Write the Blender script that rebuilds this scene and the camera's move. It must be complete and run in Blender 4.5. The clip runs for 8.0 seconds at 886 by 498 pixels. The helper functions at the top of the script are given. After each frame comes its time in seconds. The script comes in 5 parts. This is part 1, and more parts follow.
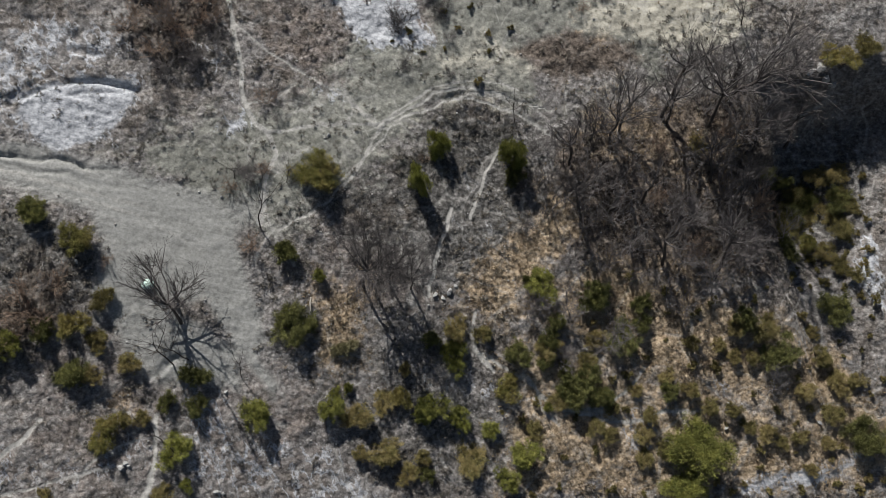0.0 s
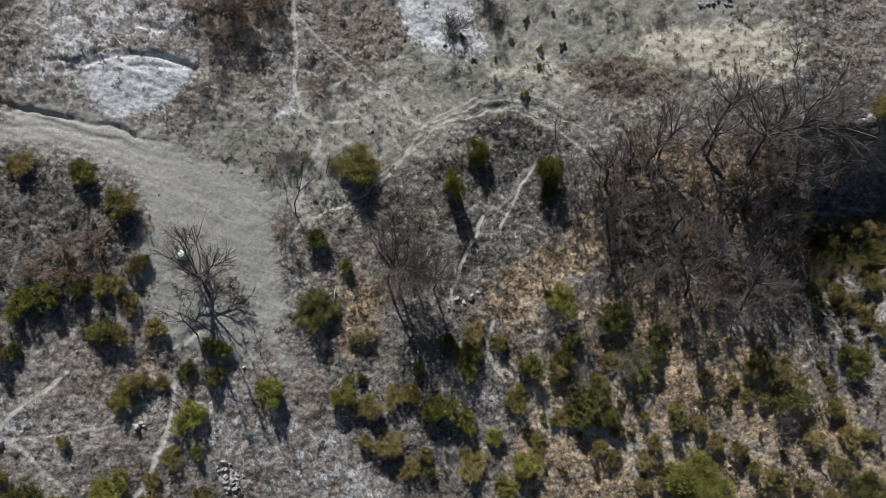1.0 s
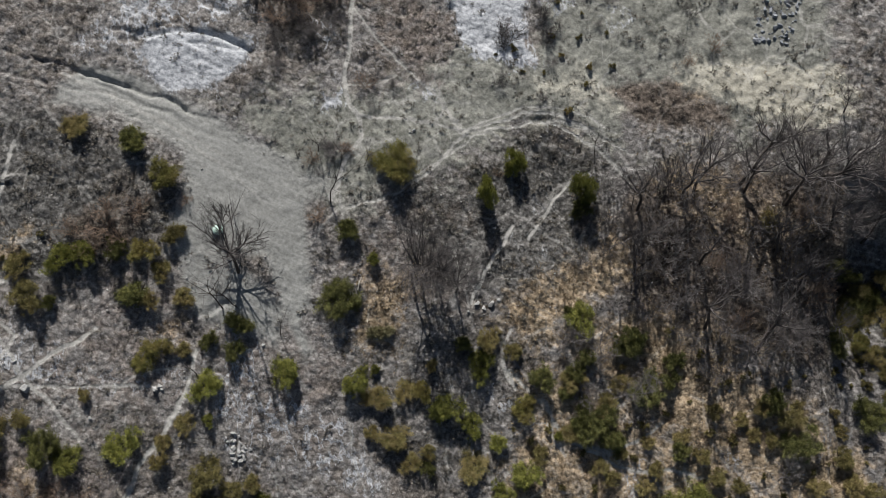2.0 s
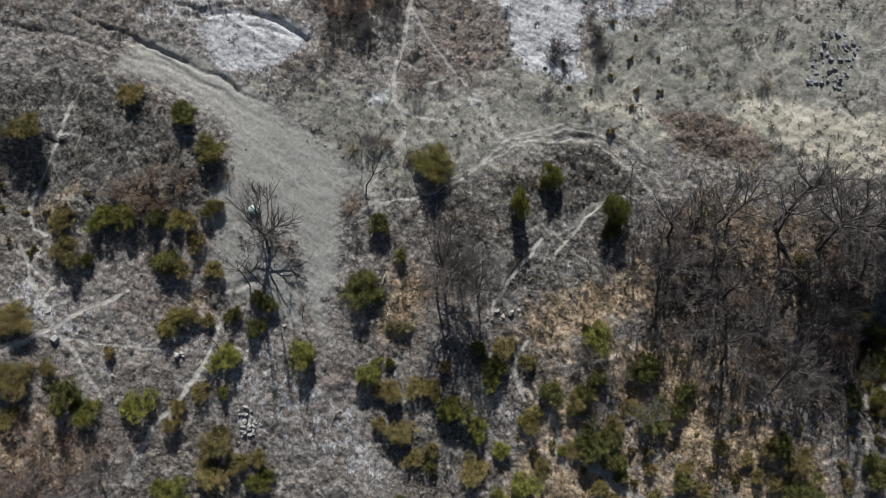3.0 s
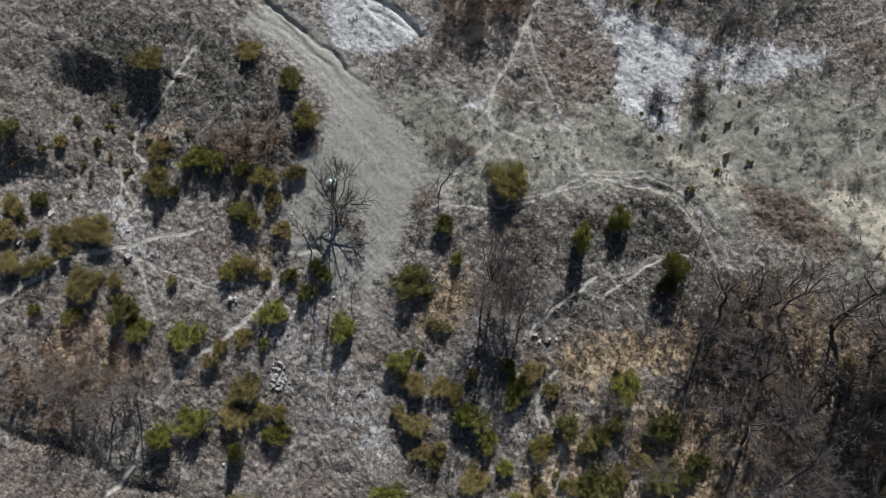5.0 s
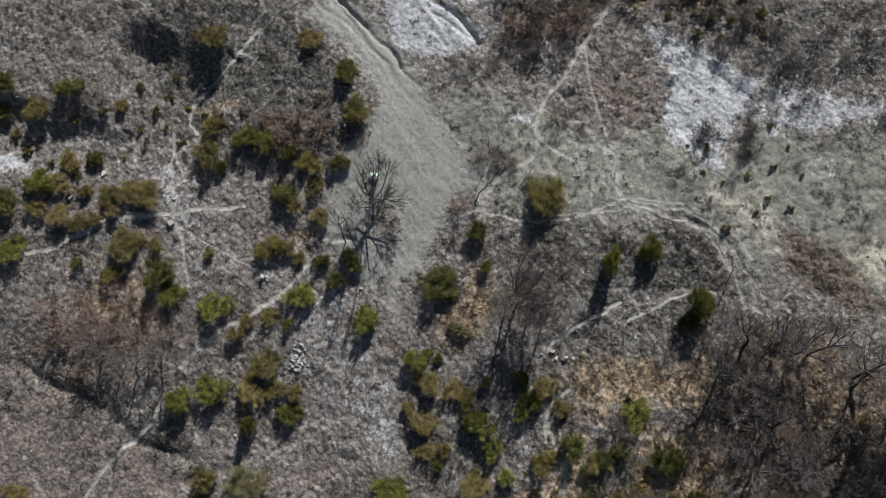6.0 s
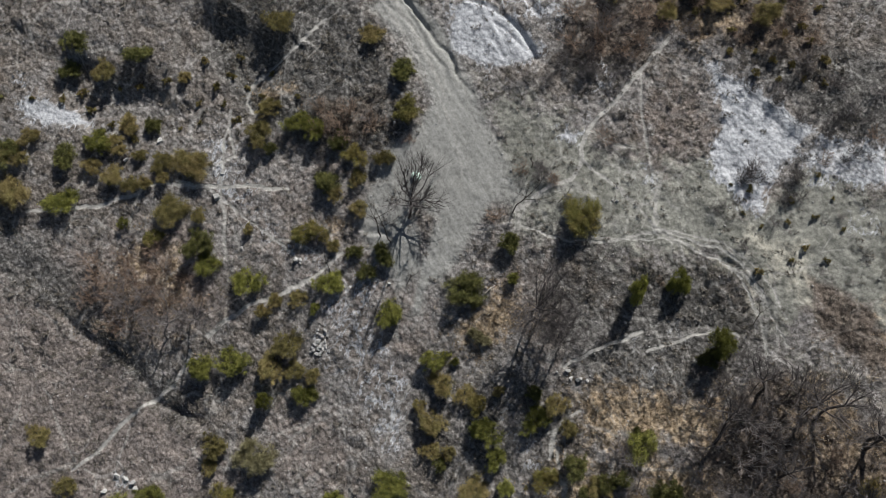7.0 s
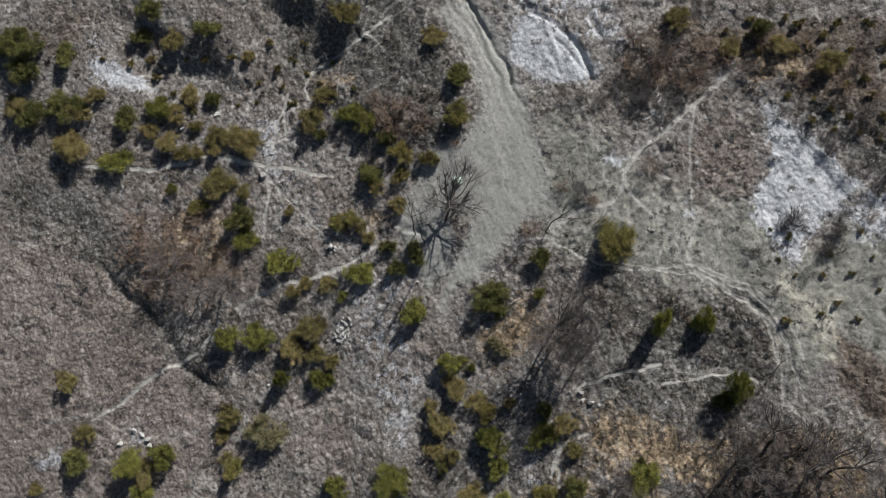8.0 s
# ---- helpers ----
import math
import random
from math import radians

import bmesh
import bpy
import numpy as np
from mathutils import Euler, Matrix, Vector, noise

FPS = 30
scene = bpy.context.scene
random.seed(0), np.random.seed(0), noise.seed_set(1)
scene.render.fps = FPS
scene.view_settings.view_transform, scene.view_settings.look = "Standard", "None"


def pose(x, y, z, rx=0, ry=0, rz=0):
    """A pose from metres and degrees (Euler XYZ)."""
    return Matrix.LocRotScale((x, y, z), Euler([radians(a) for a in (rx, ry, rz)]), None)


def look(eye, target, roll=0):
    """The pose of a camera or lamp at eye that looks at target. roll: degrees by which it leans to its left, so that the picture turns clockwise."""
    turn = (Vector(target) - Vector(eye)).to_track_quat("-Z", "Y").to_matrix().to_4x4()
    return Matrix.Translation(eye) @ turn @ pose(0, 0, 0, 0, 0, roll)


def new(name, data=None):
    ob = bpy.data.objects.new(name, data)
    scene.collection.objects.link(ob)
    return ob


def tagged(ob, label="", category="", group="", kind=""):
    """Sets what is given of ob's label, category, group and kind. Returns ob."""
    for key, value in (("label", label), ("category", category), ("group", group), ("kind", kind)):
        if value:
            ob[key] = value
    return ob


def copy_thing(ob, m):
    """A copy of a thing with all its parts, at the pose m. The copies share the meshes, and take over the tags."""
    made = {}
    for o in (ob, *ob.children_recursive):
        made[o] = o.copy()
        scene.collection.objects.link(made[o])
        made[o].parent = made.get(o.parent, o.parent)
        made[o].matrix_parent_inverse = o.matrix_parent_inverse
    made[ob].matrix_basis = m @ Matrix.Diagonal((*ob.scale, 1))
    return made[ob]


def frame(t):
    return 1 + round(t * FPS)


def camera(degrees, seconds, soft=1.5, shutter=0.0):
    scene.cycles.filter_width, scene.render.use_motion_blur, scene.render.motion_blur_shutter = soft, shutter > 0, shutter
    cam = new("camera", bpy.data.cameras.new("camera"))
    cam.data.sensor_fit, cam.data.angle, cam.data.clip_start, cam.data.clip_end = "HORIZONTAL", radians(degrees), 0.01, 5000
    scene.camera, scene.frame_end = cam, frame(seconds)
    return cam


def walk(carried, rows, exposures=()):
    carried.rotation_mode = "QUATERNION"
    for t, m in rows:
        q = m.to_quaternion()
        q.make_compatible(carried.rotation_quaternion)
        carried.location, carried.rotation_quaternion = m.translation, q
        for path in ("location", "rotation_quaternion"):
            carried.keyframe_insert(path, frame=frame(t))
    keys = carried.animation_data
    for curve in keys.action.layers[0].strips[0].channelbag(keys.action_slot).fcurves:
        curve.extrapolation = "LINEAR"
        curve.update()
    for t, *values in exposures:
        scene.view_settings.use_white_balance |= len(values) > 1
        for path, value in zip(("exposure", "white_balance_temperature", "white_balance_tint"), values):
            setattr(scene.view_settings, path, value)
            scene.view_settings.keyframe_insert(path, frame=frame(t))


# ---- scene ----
cam = camera(53.35, 8.0, soft=0.85)
PATH = [
    (0, pose(-0.000, 0.000, 73.160, 27.216, 1.951, 0.000)),
    (0.5, pose(0.910, 0.094, 73.960, 27.119, 1.851, 3.804)),
    (1, pose(1.829, 0.232, 74.682, 27.035, 1.770, 7.568)),
    (1.5, pose(2.753, 0.420, 75.344, 26.965, 1.705, 11.313)),
    (2, pose(3.679, 0.663, 75.964, 26.908, 1.656, 15.059)),
    (2.5, pose(4.604, 0.965, 76.556, 26.864, 1.618, 18.822)),
    (3, pose(5.523, 1.331, 77.130, 26.834, 1.590, 22.616)),
    (3.5, pose(6.433, 1.763, 77.696, 26.816, 1.570, 26.451)),
    (4, pose(7.328, 2.262, 78.258, 26.811, 1.555, 30.336)),
    (4.5, pose(8.204, 2.830, 78.819, 26.820, 1.543, 34.276)),
    (5, pose(9.055, 3.466, 79.380, 26.841, 1.532, 38.274)),
    (5.5, pose(9.874, 4.170, 79.939, 26.874, 1.520, 42.329)),
    (6, pose(10.657, 4.939, 80.489, 26.921, 1.505, 46.437)),
    (6.5, pose(11.395, 5.770, 81.023, 26.979, 1.483, 50.594)),
    (7, pose(12.082, 6.661, 81.530, 27.051, 1.454, 54.790)),
    (7.5, pose(12.710, 7.606, 81.997, 27.134, 1.415, 59.014)),
    (8, pose(13.271, 8.599, 82.406, 27.229, 1.364, 63.251)),
]
walk(cam, PATH)
scene.view_settings.exposure = 0.33

# ---------- light ----------
SUN_HEIGHT = 51.0
SUN_FROM = (-0.399, 0.917)                   # the way to the sun, seen from above
ROAD_TURN = -0.102
sky = bpy.data.worlds.new("clear_winter_sky")
scene.world = sky
sky.use_nodes = True
air = sky.node_tree.nodes.new("ShaderNodeTexSky")
air.sky_type, air.sun_disc = "NISHITA", False
air.sun_elevation, air.sun_rotation = radians(SUN_HEIGHT), math.atan2(*SUN_FROM)
sky.node_tree.links.new(air.outputs[0], sky.node_tree.nodes["Background"].inputs[0])
sky.node_tree.nodes["Background"].inputs[1].default_value = 0.033
sun = new("sun", bpy.data.lights.new("sun", "SUN"))
sun.data.energy, sun.data.angle, sun.data.color = 5.0, radians(0.5), (1.0, 0.96, 0.92)
sun.matrix_world = look((SUN_FROM[0] * 80, SUN_FROM[1] * 80, 80 * math.tan(radians(SUN_HEIGHT))), (0, 0, 0))


# ---------- materials ----------
class Nodes:
    """Short hand for wiring a material."""

    def __init__(self, name, roughness=0.9):
        self.material = bpy.data.materials.new(name)
        self.material.use_nodes = True
        self.tree = self.material.node_tree
        self.shader = self.tree.nodes["Principled BSDF"]
        self.shader.inputs["Roughness"].default_value = roughness
        self.shader.inputs["Specular IOR Level"].default_value = 0.2
        self.where = self.add("ShaderNodeTexCoord").outputs["Object"]

    def add(self, kind):
        return self.tree.nodes.new(kind)

    def wire(self, source, target):
        if hasattr(source, "is_output"):
            self.tree.links.new(source, target)
        else:
            target.default_value = source

    def noise(self, scale, detail=4.0, rough=0.6):
        n = self.add("ShaderNodeTexNoise")
        n.inputs["Scale"].default_value, n.inputs["Detail"].default_value, n.inputs["Roughness"].default_value = scale, detail, rough
        self.wire(self.where, n.inputs["Vector"])
        return n.outputs["Fac"]

    def ramp(self, value, *stops):
        r = self.add("ShaderNodeValToRGB")
        self.wire(value, r.inputs[0])
        while len(r.color_ramp.elements) < len(stops):
            r.color_ramp.elements.new(0.5)
        for e, (at, c) in zip(r.color_ramp.elements, stops):
            e.position, e.color = at, (*c, 1)
        return r.outputs[0]

    def mix(self, amount, a, b):
        m = self.add("ShaderNodeMix")
        m.data_type = "RGBA"
        self.wire(amount, m.inputs[0])
        for c, i in ((a, 6), (b, 7)):
            self.wire(c if hasattr(c, "is_output") else (*c, 1), m.inputs[i])
        return m.outputs[2]

    def sums(self, kind, a, b):
        m = self.add("ShaderNodeMath")
        m.operation = kind
        self.wire(a, m.inputs[0]), self.wire(b, m.inputs[1])
        return m.outputs[0]

    def band(self, value, low, high):
        m = self.add("ShaderNodeMapRange")
        m.interpolation_type = "SMOOTHSTEP"
        self.wire(value, m.inputs["Value"])
        m.inputs["From Min"].default_value, m.inputs["From Max"].default_value = low, high
        return m.outputs["Result"]

    def attribute(self, name):
        a = self.add("ShaderNodeAttribute")
        a.attribute_name = name
        return a.outputs["Fac"]

    def bump(self, height, strength, distance):
        b = self.add("ShaderNodeBump")
        b.inputs["Strength"].default_value, b.inputs["Distance"].default_value = strength, distance
        self.wire(height, b.inputs["Height"])
        self.wire(b.outputs[0], self.shader.inputs["Normal"])

    def done(self, colour):
        self.wire(colour if hasattr(colour, "is_output") else (*colour, 1), self.shader.inputs["Base Color"])
        return self.material


def ground_material():
    n = Nodes("hillside_soil", 0.95)
    fine, middle, broad, grain = n.noise(3.4, 7, 0.7), n.noise(0.9, 6, 0.68), n.noise(0.13, 4, 0.6), n.noise(9, 5, 0.8)

    def cells(scale, feature, wobble):
        v, bent, shift = n.add("ShaderNodeTexVoronoi"), n.add("ShaderNodeVectorMath"), n.add("ShaderNodeTexNoise")
        v.inputs["Scale"].default_value, v.feature = scale, feature
        bent.operation = "MULTIPLY_ADD"
        shift.inputs["Scale"].default_value, shift.inputs["Detail"].default_value = scale * 1.1, 2
        n.wire(n.where, shift.inputs["Vector"])
        n.wire(shift.outputs["Color"], bent.inputs[0]), n.wire(n.where, bent.inputs[2])
        bent.inputs[1].default_value = (wobble, wobble, wobble)
        n.wire(bent.outputs[0], v.inputs["Vector"])
        return v.outputs["Distance"]

    def furrows(turn, along, across):
        """Noise drawn out in one direction, as wheels and water leave it."""
        m, t = n.add("ShaderNodeMapping"), n.add("ShaderNodeTexNoise")
        m.vector_type = "TEXTURE"
        m.inputs["Rotation"].default_value, m.inputs["Scale"].default_value = (0, 0, turn), (along, across, 1.0)
        n.wire(n.where, m.inputs["Vector"]), n.wire(m.outputs[0], t.inputs["Vector"])
        t.inputs["Scale"].default_value, t.inputs["Detail"].default_value, t.inputs["Roughness"].default_value = 1.0, 4, 0.65
        return t.outputs["Fac"]

    clumps, clods = cells(2.3, "F1", 0.22), cells(5.2, "F1", 0.12)
    lumps = n.sums("ADD", n.sums("MULTIPLY", clumps, -0.10), n.sums("MULTIPLY", clods, -0.05))
    tone = n.sums("ADD", n.sums("ADD", n.sums("MULTIPLY", fine, 0.74), 0.205), lumps)
    wheel = furrows(ROAD_TURN, 9.0, 0.4)
    streaky = n.sums("ADD", n.sums("MULTIPLY", fine, 0.62), n.sums("MULTIPLY", wheel, 0.38))
    even = n.sums("ADD", n.sums("MULTIPLY", fine, 0.5), n.sums("ADD", n.sums("MULTIPLY", middle, 0.4), n.sums("MULTIPLY", broad, 0.12)))

    def shades(dark, mid, light, by=None):
        return n.ramp(tone if by is None else by, (0.38, dark), (0.5, mid), (0.61, light))

    clay = shades((0.10, 0.095, 0.09), (0.195, 0.186, 0.178), (0.335, 0.325, 0.316))
    heath = shades((0.065, 0.056, 0.05), (0.155, 0.14, 0.126), (0.285, 0.262, 0.24))
    cover = n.sums("ADD", n.sums("MULTIPLY", broad, 0.9), n.sums("MULTIPLY", middle, 1.1))
    colour = n.mix(n.band(cover, 0.92, 1.10), clay, heath)
    layers = (
        ("pink", shades((0.105, 0.09, 0.081), (0.21, 0.184, 0.168), (0.32, 0.288, 0.266)), 1.0),
        ("heath", shades((0.045, 0.043, 0.04), (0.108, 0.105, 0.099), (0.235, 0.23, 0.22)), 1.1),
        ("sage", shades((0.105, 0.107, 0.091), (0.184, 0.187, 0.165), (0.295, 0.298, 0.265), even), 1.1),
        ("brown", shades((0.04, 0.033, 0.027), (0.115, 0.095, 0.079), (0.20, 0.170, 0.143)), 1.0),
        ("tan", shades((0.14, 0.102, 0.064), (0.35, 0.273, 0.184), (0.53, 0.434, 0.312)), 1.2),
        ("pale", shades((0.26, 0.247, 0.20), (0.385, 0.37, 0.31), (0.49, 0.472, 0.40), even), 1.0),
        ("chalk", shades((0.21, 0.223, 0.24), (0.39, 0.408, 0.432), (0.56, 0.578, 0.60), streaky), 0.9),
        ("dirt", shades((0.18, 0.182, 0.171), (0.26, 0.264, 0.25), (0.33, 0.333, 0.318), streaky), 0.5),
    )

    def rough_edge(name, ragged):
        return n.sums("ADD", n.attribute(name), n.sums("MULTIPLY", n.sums("SUBTRACT", middle, 0.5), ragged * 1.4))

    patchy = n.sums("MULTIPLY", n.sums("SUBTRACT", n.noise(0.24, 5, 0.62), 0.50), 1.7)
    # rills washed down the slope break the thinner chalk into threads
    thread = n.sums("ABSOLUTE", n.sums("SUBTRACT", furrows(-1.05, 2.2, 1.15), 0.5), 0.0)
    rills = n.sums("SUBTRACT", n.sums("MULTIPLY", n.band(thread, 0.0, 0.07), -0.5), -0.16)
    for name, look_of_it, ragged in layers:
        edge = rough_edge(name, ragged)
        if name == "chalk":
            thin = n.sums("SUBTRACT", 1.0, n.band(n.attribute("chalk"), 0.5, 0.8))
            edge = n.sums("ADD", edge, n.sums("MULTIPLY", n.sums("MULTIPLY", rills, thin), n.band(n.attribute("chalk"), 0.05, 0.3)))
        colour = n.mix(n.band(n.sums("ADD", edge, patchy) if name == "sage" else edge, 0.25, 0.75), colour, look_of_it)
    # the web of narrow tracks that animals have worn
    worn = shades((0.31, 0.306, 0.288), (0.43, 0.425, 0.402), (0.50, 0.494, 0.47))
    for scale, wide, low, amount in ((0.15, 0.026, 0.43, 0.4), (0.27, 0.032, 0.47, 0.32), (0.55, 0.042, 0.52, 0.28)):
        web = n.sums("SUBTRACT", 1.0, n.band(cells(scale, "DISTANCE_TO_EDGE", 0.4 / scale), 0.006, wide))
        where = n.band(n.noise(0.16 + 0.1 * scale, 3), low, low + 0.1)
        off = n.sums("SUBTRACT", 1.0, n.sums("MAXIMUM", n.sums("MAXIMUM", n.attribute("chalk"), n.attribute("dirt")), n.sums("MULTIPLY", n.attribute("brown"), 0.9)))
        colour = n.mix(n.sums("MULTIPLY", n.sums("MULTIPLY", web, off), n.sums("MULTIPLY", where, amount)), colour, worn)
    colour = n.mix(n.band(rough_edge("trail", 0.6), 0.15, 0.9), colour, shades((0.25, 0.247, 0.23), (0.345, 0.342, 0.32), (0.43, 0.426, 0.40)))
    bare = n.sums("MAXIMUM", n.attribute("dirt"), n.sums("MAXIMUM", n.attribute("trail"), n.sums("MULTIPLY", n.sums("MAXIMUM", n.sums("MULTIPLY", n.attribute("chalk"), 0.7), n.attribute("sage")), 0.85)))
    rough = n.sums("SUBTRACT", 1.0, n.sums("MULTIPLY", bare, 0.6))
    speckle = n.mix(rough, (1, 1, 1), n.ramp(grain, (0.34, (0.58, 0.57, 0.56)), (0.5, (1, 1, 1)), (0.68, (1.24, 1.23, 1.21))))
    m = n.add("ShaderNodeMix")
    m.data_type, m.blend_type = "RGBA", "MULTIPLY"
    m.inputs[0].default_value = 1.0
    n.wire(colour, m.inputs[6]), n.wire(speckle, m.inputs[7])
    heap = n.sums("ADD", n.sums("ADD", n.noise(1.9, 8, 0.7), n.sums("ADD", n.sums("MULTIPLY", clumps, -0.65), n.sums("MULTIPLY", clods, -0.15))), n.sums("MULTIPLY", grain, 0.4))
    worn_flat = n.sums("SUBTRACT", 1.0, n.sums("MULTIPLY", bare, 0.88))
    n.bump(n.sums("ADD", n.sums("MULTIPLY", worn_flat, heap), n.sums("MULTIPLY", n.sums("MULTIPLY", n.attribute("dirt"), wheel), 0.12)), 1.0, 0.2)
    return n.done(m.outputs[2])


def leaf_material(name, dark, light, dead=None):
    n = Nodes(name, 0.75)
    island = n.add("ShaderNodeNewGeometry").outputs["Random Per Island"]
    each = n.add("ShaderNodeObjectInfo").outputs["Random"]
    shade = n.sums("ADD", n.sums("MULTIPLY", island, 0.45), n.sums("MULTIPLY", n.band(n.noise(2.6, 2), 0.36, 0.64), 0.55))
    colour = n.ramp(shade, (0.05, dark), (0.95, light))
    if dead:
        patch = n.band(n.sums("ADD", n.noise(1.1, 2), n.sums("MULTIPLY", each, 0.25)), 0.55, 0.72)
        colour = n.mix(n.sums("MULTIPLY", patch, 0.3), colour, dead)
    value = n.add("ShaderNodeHueSaturation")
    n.wire(n.sums("ADD", 0.72, n.sums("MULTIPLY", each, 0.5)), value.inputs["Value"])
    n.wire(colour, value.inputs["Color"])
    glow, both = n.add("ShaderNodeBsdfTranslucent"), n.add("ShaderNodeMixShader")
    n.wire(value.outputs[0], glow.inputs["Color"])
    both.inputs[0].default_value = 0.14
    n.wire(n.shader.outputs[0], both.inputs[1]), n.wire(glow.outputs[0], both.inputs[2])
    n.wire(both.outputs[0], n.tree.nodes["Material Output"].inputs["Surface"])
    n.shader.inputs["Specular IOR Level"].default_value = 0.08
    return n.done(value.outputs[0])


def bark_material(name, dark, light):
    n = Nodes(name, 0.9)
    n.bump(n.noise(14, 4), 0.6, 0.03)
    return n.done(n.mix(n.noise(6, 5), dark, light))


def stone_material(name, low, middle, high):
    n = Nodes(name, 0.9)
    n.bump(n.noise(9, 5), 0.8, 0.05)
    return n.done(n.ramp(n.noise(5, 6, 0.7), (0.3, low), (0.55, middle), (0.75, high)))


SOIL = ground_material()
STONE = stone_material("pale_stone", (0.22, 0.22, 0.21), (0.40, 0.40, 0.39), (0.55, 0.55, 0.54))
BLUE_ROCK = stone_material("blue_grey_rock", (0.13, 0.14, 0.155), (0.25, 0.265, 0.285), (0.40, 0.415, 0.43))
CLOD = bark_material("dried_clay", (0.20, 0.19, 0.18), (0.42, 0.405, 0.385))
BARK = bark_material("grey_bark", (0.035, 0.03, 0.027), (0.11, 0.095, 0.085))
TWIG_GREY = bark_material("grey_twigs", (0.10, 0.092, 0.09), (0.25, 0.23, 0.225))
TWIG_DARK = bark_material("dark_grey_twigs", (0.045, 0.041, 0.040), (0.145, 0.134, 0.131))
TWIG_RED = bark_material("russet_twigs", (0.13, 0.092, 0.068), (0.32, 0.24, 0.185))
LEAF = {
    "green": leaf_material("green_needles", (0.095, 0.106, 0.03), (0.30, 0.30, 0.085)),
    "yellow": leaf_material("yellow_green_needles", (0.105, 0.10, 0.034), (0.265, 0.25, 0.084), (0.27, 0.19, 0.085)),
    "upright": leaf_material("fresh_green_needles", (0.12, 0.132, 0.034), (0.38, 0.385, 0.11)),
    "dark": leaf_material("dark_green_needles", (0.066, 0.074, 0.029), (0.22, 0.218, 0.078)),
    "olive": leaf_material("olive_brown_needles", (0.105, 0.094, 0.039), (0.305, 0.268, 0.112), (0.24, 0.168, 0.092)),
    "pale": leaf_material("pale_olive_leaves", (0.15, 0.138, 0.07), (0.34, 0.32, 0.19)),
}
STRAW = leaf_material("straw_blades", (0.16, 0.115, 0.07), (0.42, 0.34, 0.23))
CUSHION = leaf_material("dark_cushion_leaves", (0.085, 0.076, 0.063), (0.25, 0.23, 0.198))
HEATH = leaf_material("grey_heath_blades", (0.11, 0.098, 0.082), (0.29, 0.268, 0.232))

# ---------- the lie of the land: its shapes ----------
MOUNDS = [(0.8, 37.6, 5, 4.5, 0, -0.7), (1.4, 43.5, 8, 3.5, 0, 0.4), (28.1, 37.9, 7, 6, 0, -1.6), (-43.7, 9.5, 6, 3, 40, -0.7), (-33, 17, 6, 7, 0, -0.8), (-10, 36, 9, 6, 0, 0.4), (-1, 13, 6, 4, 0, 0.6), (-26, 29, 6, 5, 0, 0.4)]
SCARPS = [
    (1.3, 3.5, 1.6, [(-47.9, 7.5), (-46.5, 11.0), (-42.3, 13.7)]),
    (5.0, 7, 3.4, [(-47.2, 21.6), (-44.7, 23.0), (-40.4, 24.4)]),
    (1.8, 5, 2.4, [(-50.9, 8.6), (-47.8, 10.9), (-45.0, 13.0)]),
    (1.6, 3, 1.6, [(-54.2, 5.8), (-51.3, 8.0), (-48.5, 9.0)]),
    (0.39, 0.7, 0.4, [(-15.1, 51.3), (-13.0, 51.9), (-10.9, 52.0), (-8.9, 52.3)]),
    (0.44, 0.8, 0.5, [(-8.2, 52.4), (-6.1, 52.4), (-4.4, 52.9), (-3.6, 53.8)]),
    (0.39, 0.8, 0.5, [(-6.6, 47.4), (-5.2, 48.2), (-4.0, 48.9)]),
    (0.28, 0.6, 0.4, [(-2.9, 54.1), (-2.1, 55.7), (-0.7, 56.7)]),
    (9.5, 14, 2.6, [(25.6, 44.5), (29.5, 44.9), (33.9, 45.7)]),
    (4.5, 6, 1.5, [(22.1, 38.9), (25.4, 39.4), (27.7, 39.9)]),
    (0.55, 1.2, 1, [(-22.8, 19.6), (-22.0, 20.9), (-21.2, 21.6)]),
    (0.28, 1, 0.8, [(-22.7, 19.7), (-22.0, 21.0), (-21.3, 21.8)]),
    (0.50, 1.2, 0.7, [(29.1, 33.4), (30.9, 34.3), (32.2, 34.7)]),
    (0.66, 1.6, 0.8, [(-32.5, 45.3), (-30.2, 44.7), (-29.1, 44.6)]),
    (0.44, 1.2, 0.7, [(-29.0, 43.4), (-26.3, 43.1), (-25.0, 44.0)]),
    (0.44, 1.2, 0.9, [(-32.8, 28.0), (-30.7, 28.1), (-28.8, 27.9)]),
    (0.44, 1.6, 1.2, [(-33.3, -8.5), (-31.7, -3.8), (-27.9, -0.8)]),
]
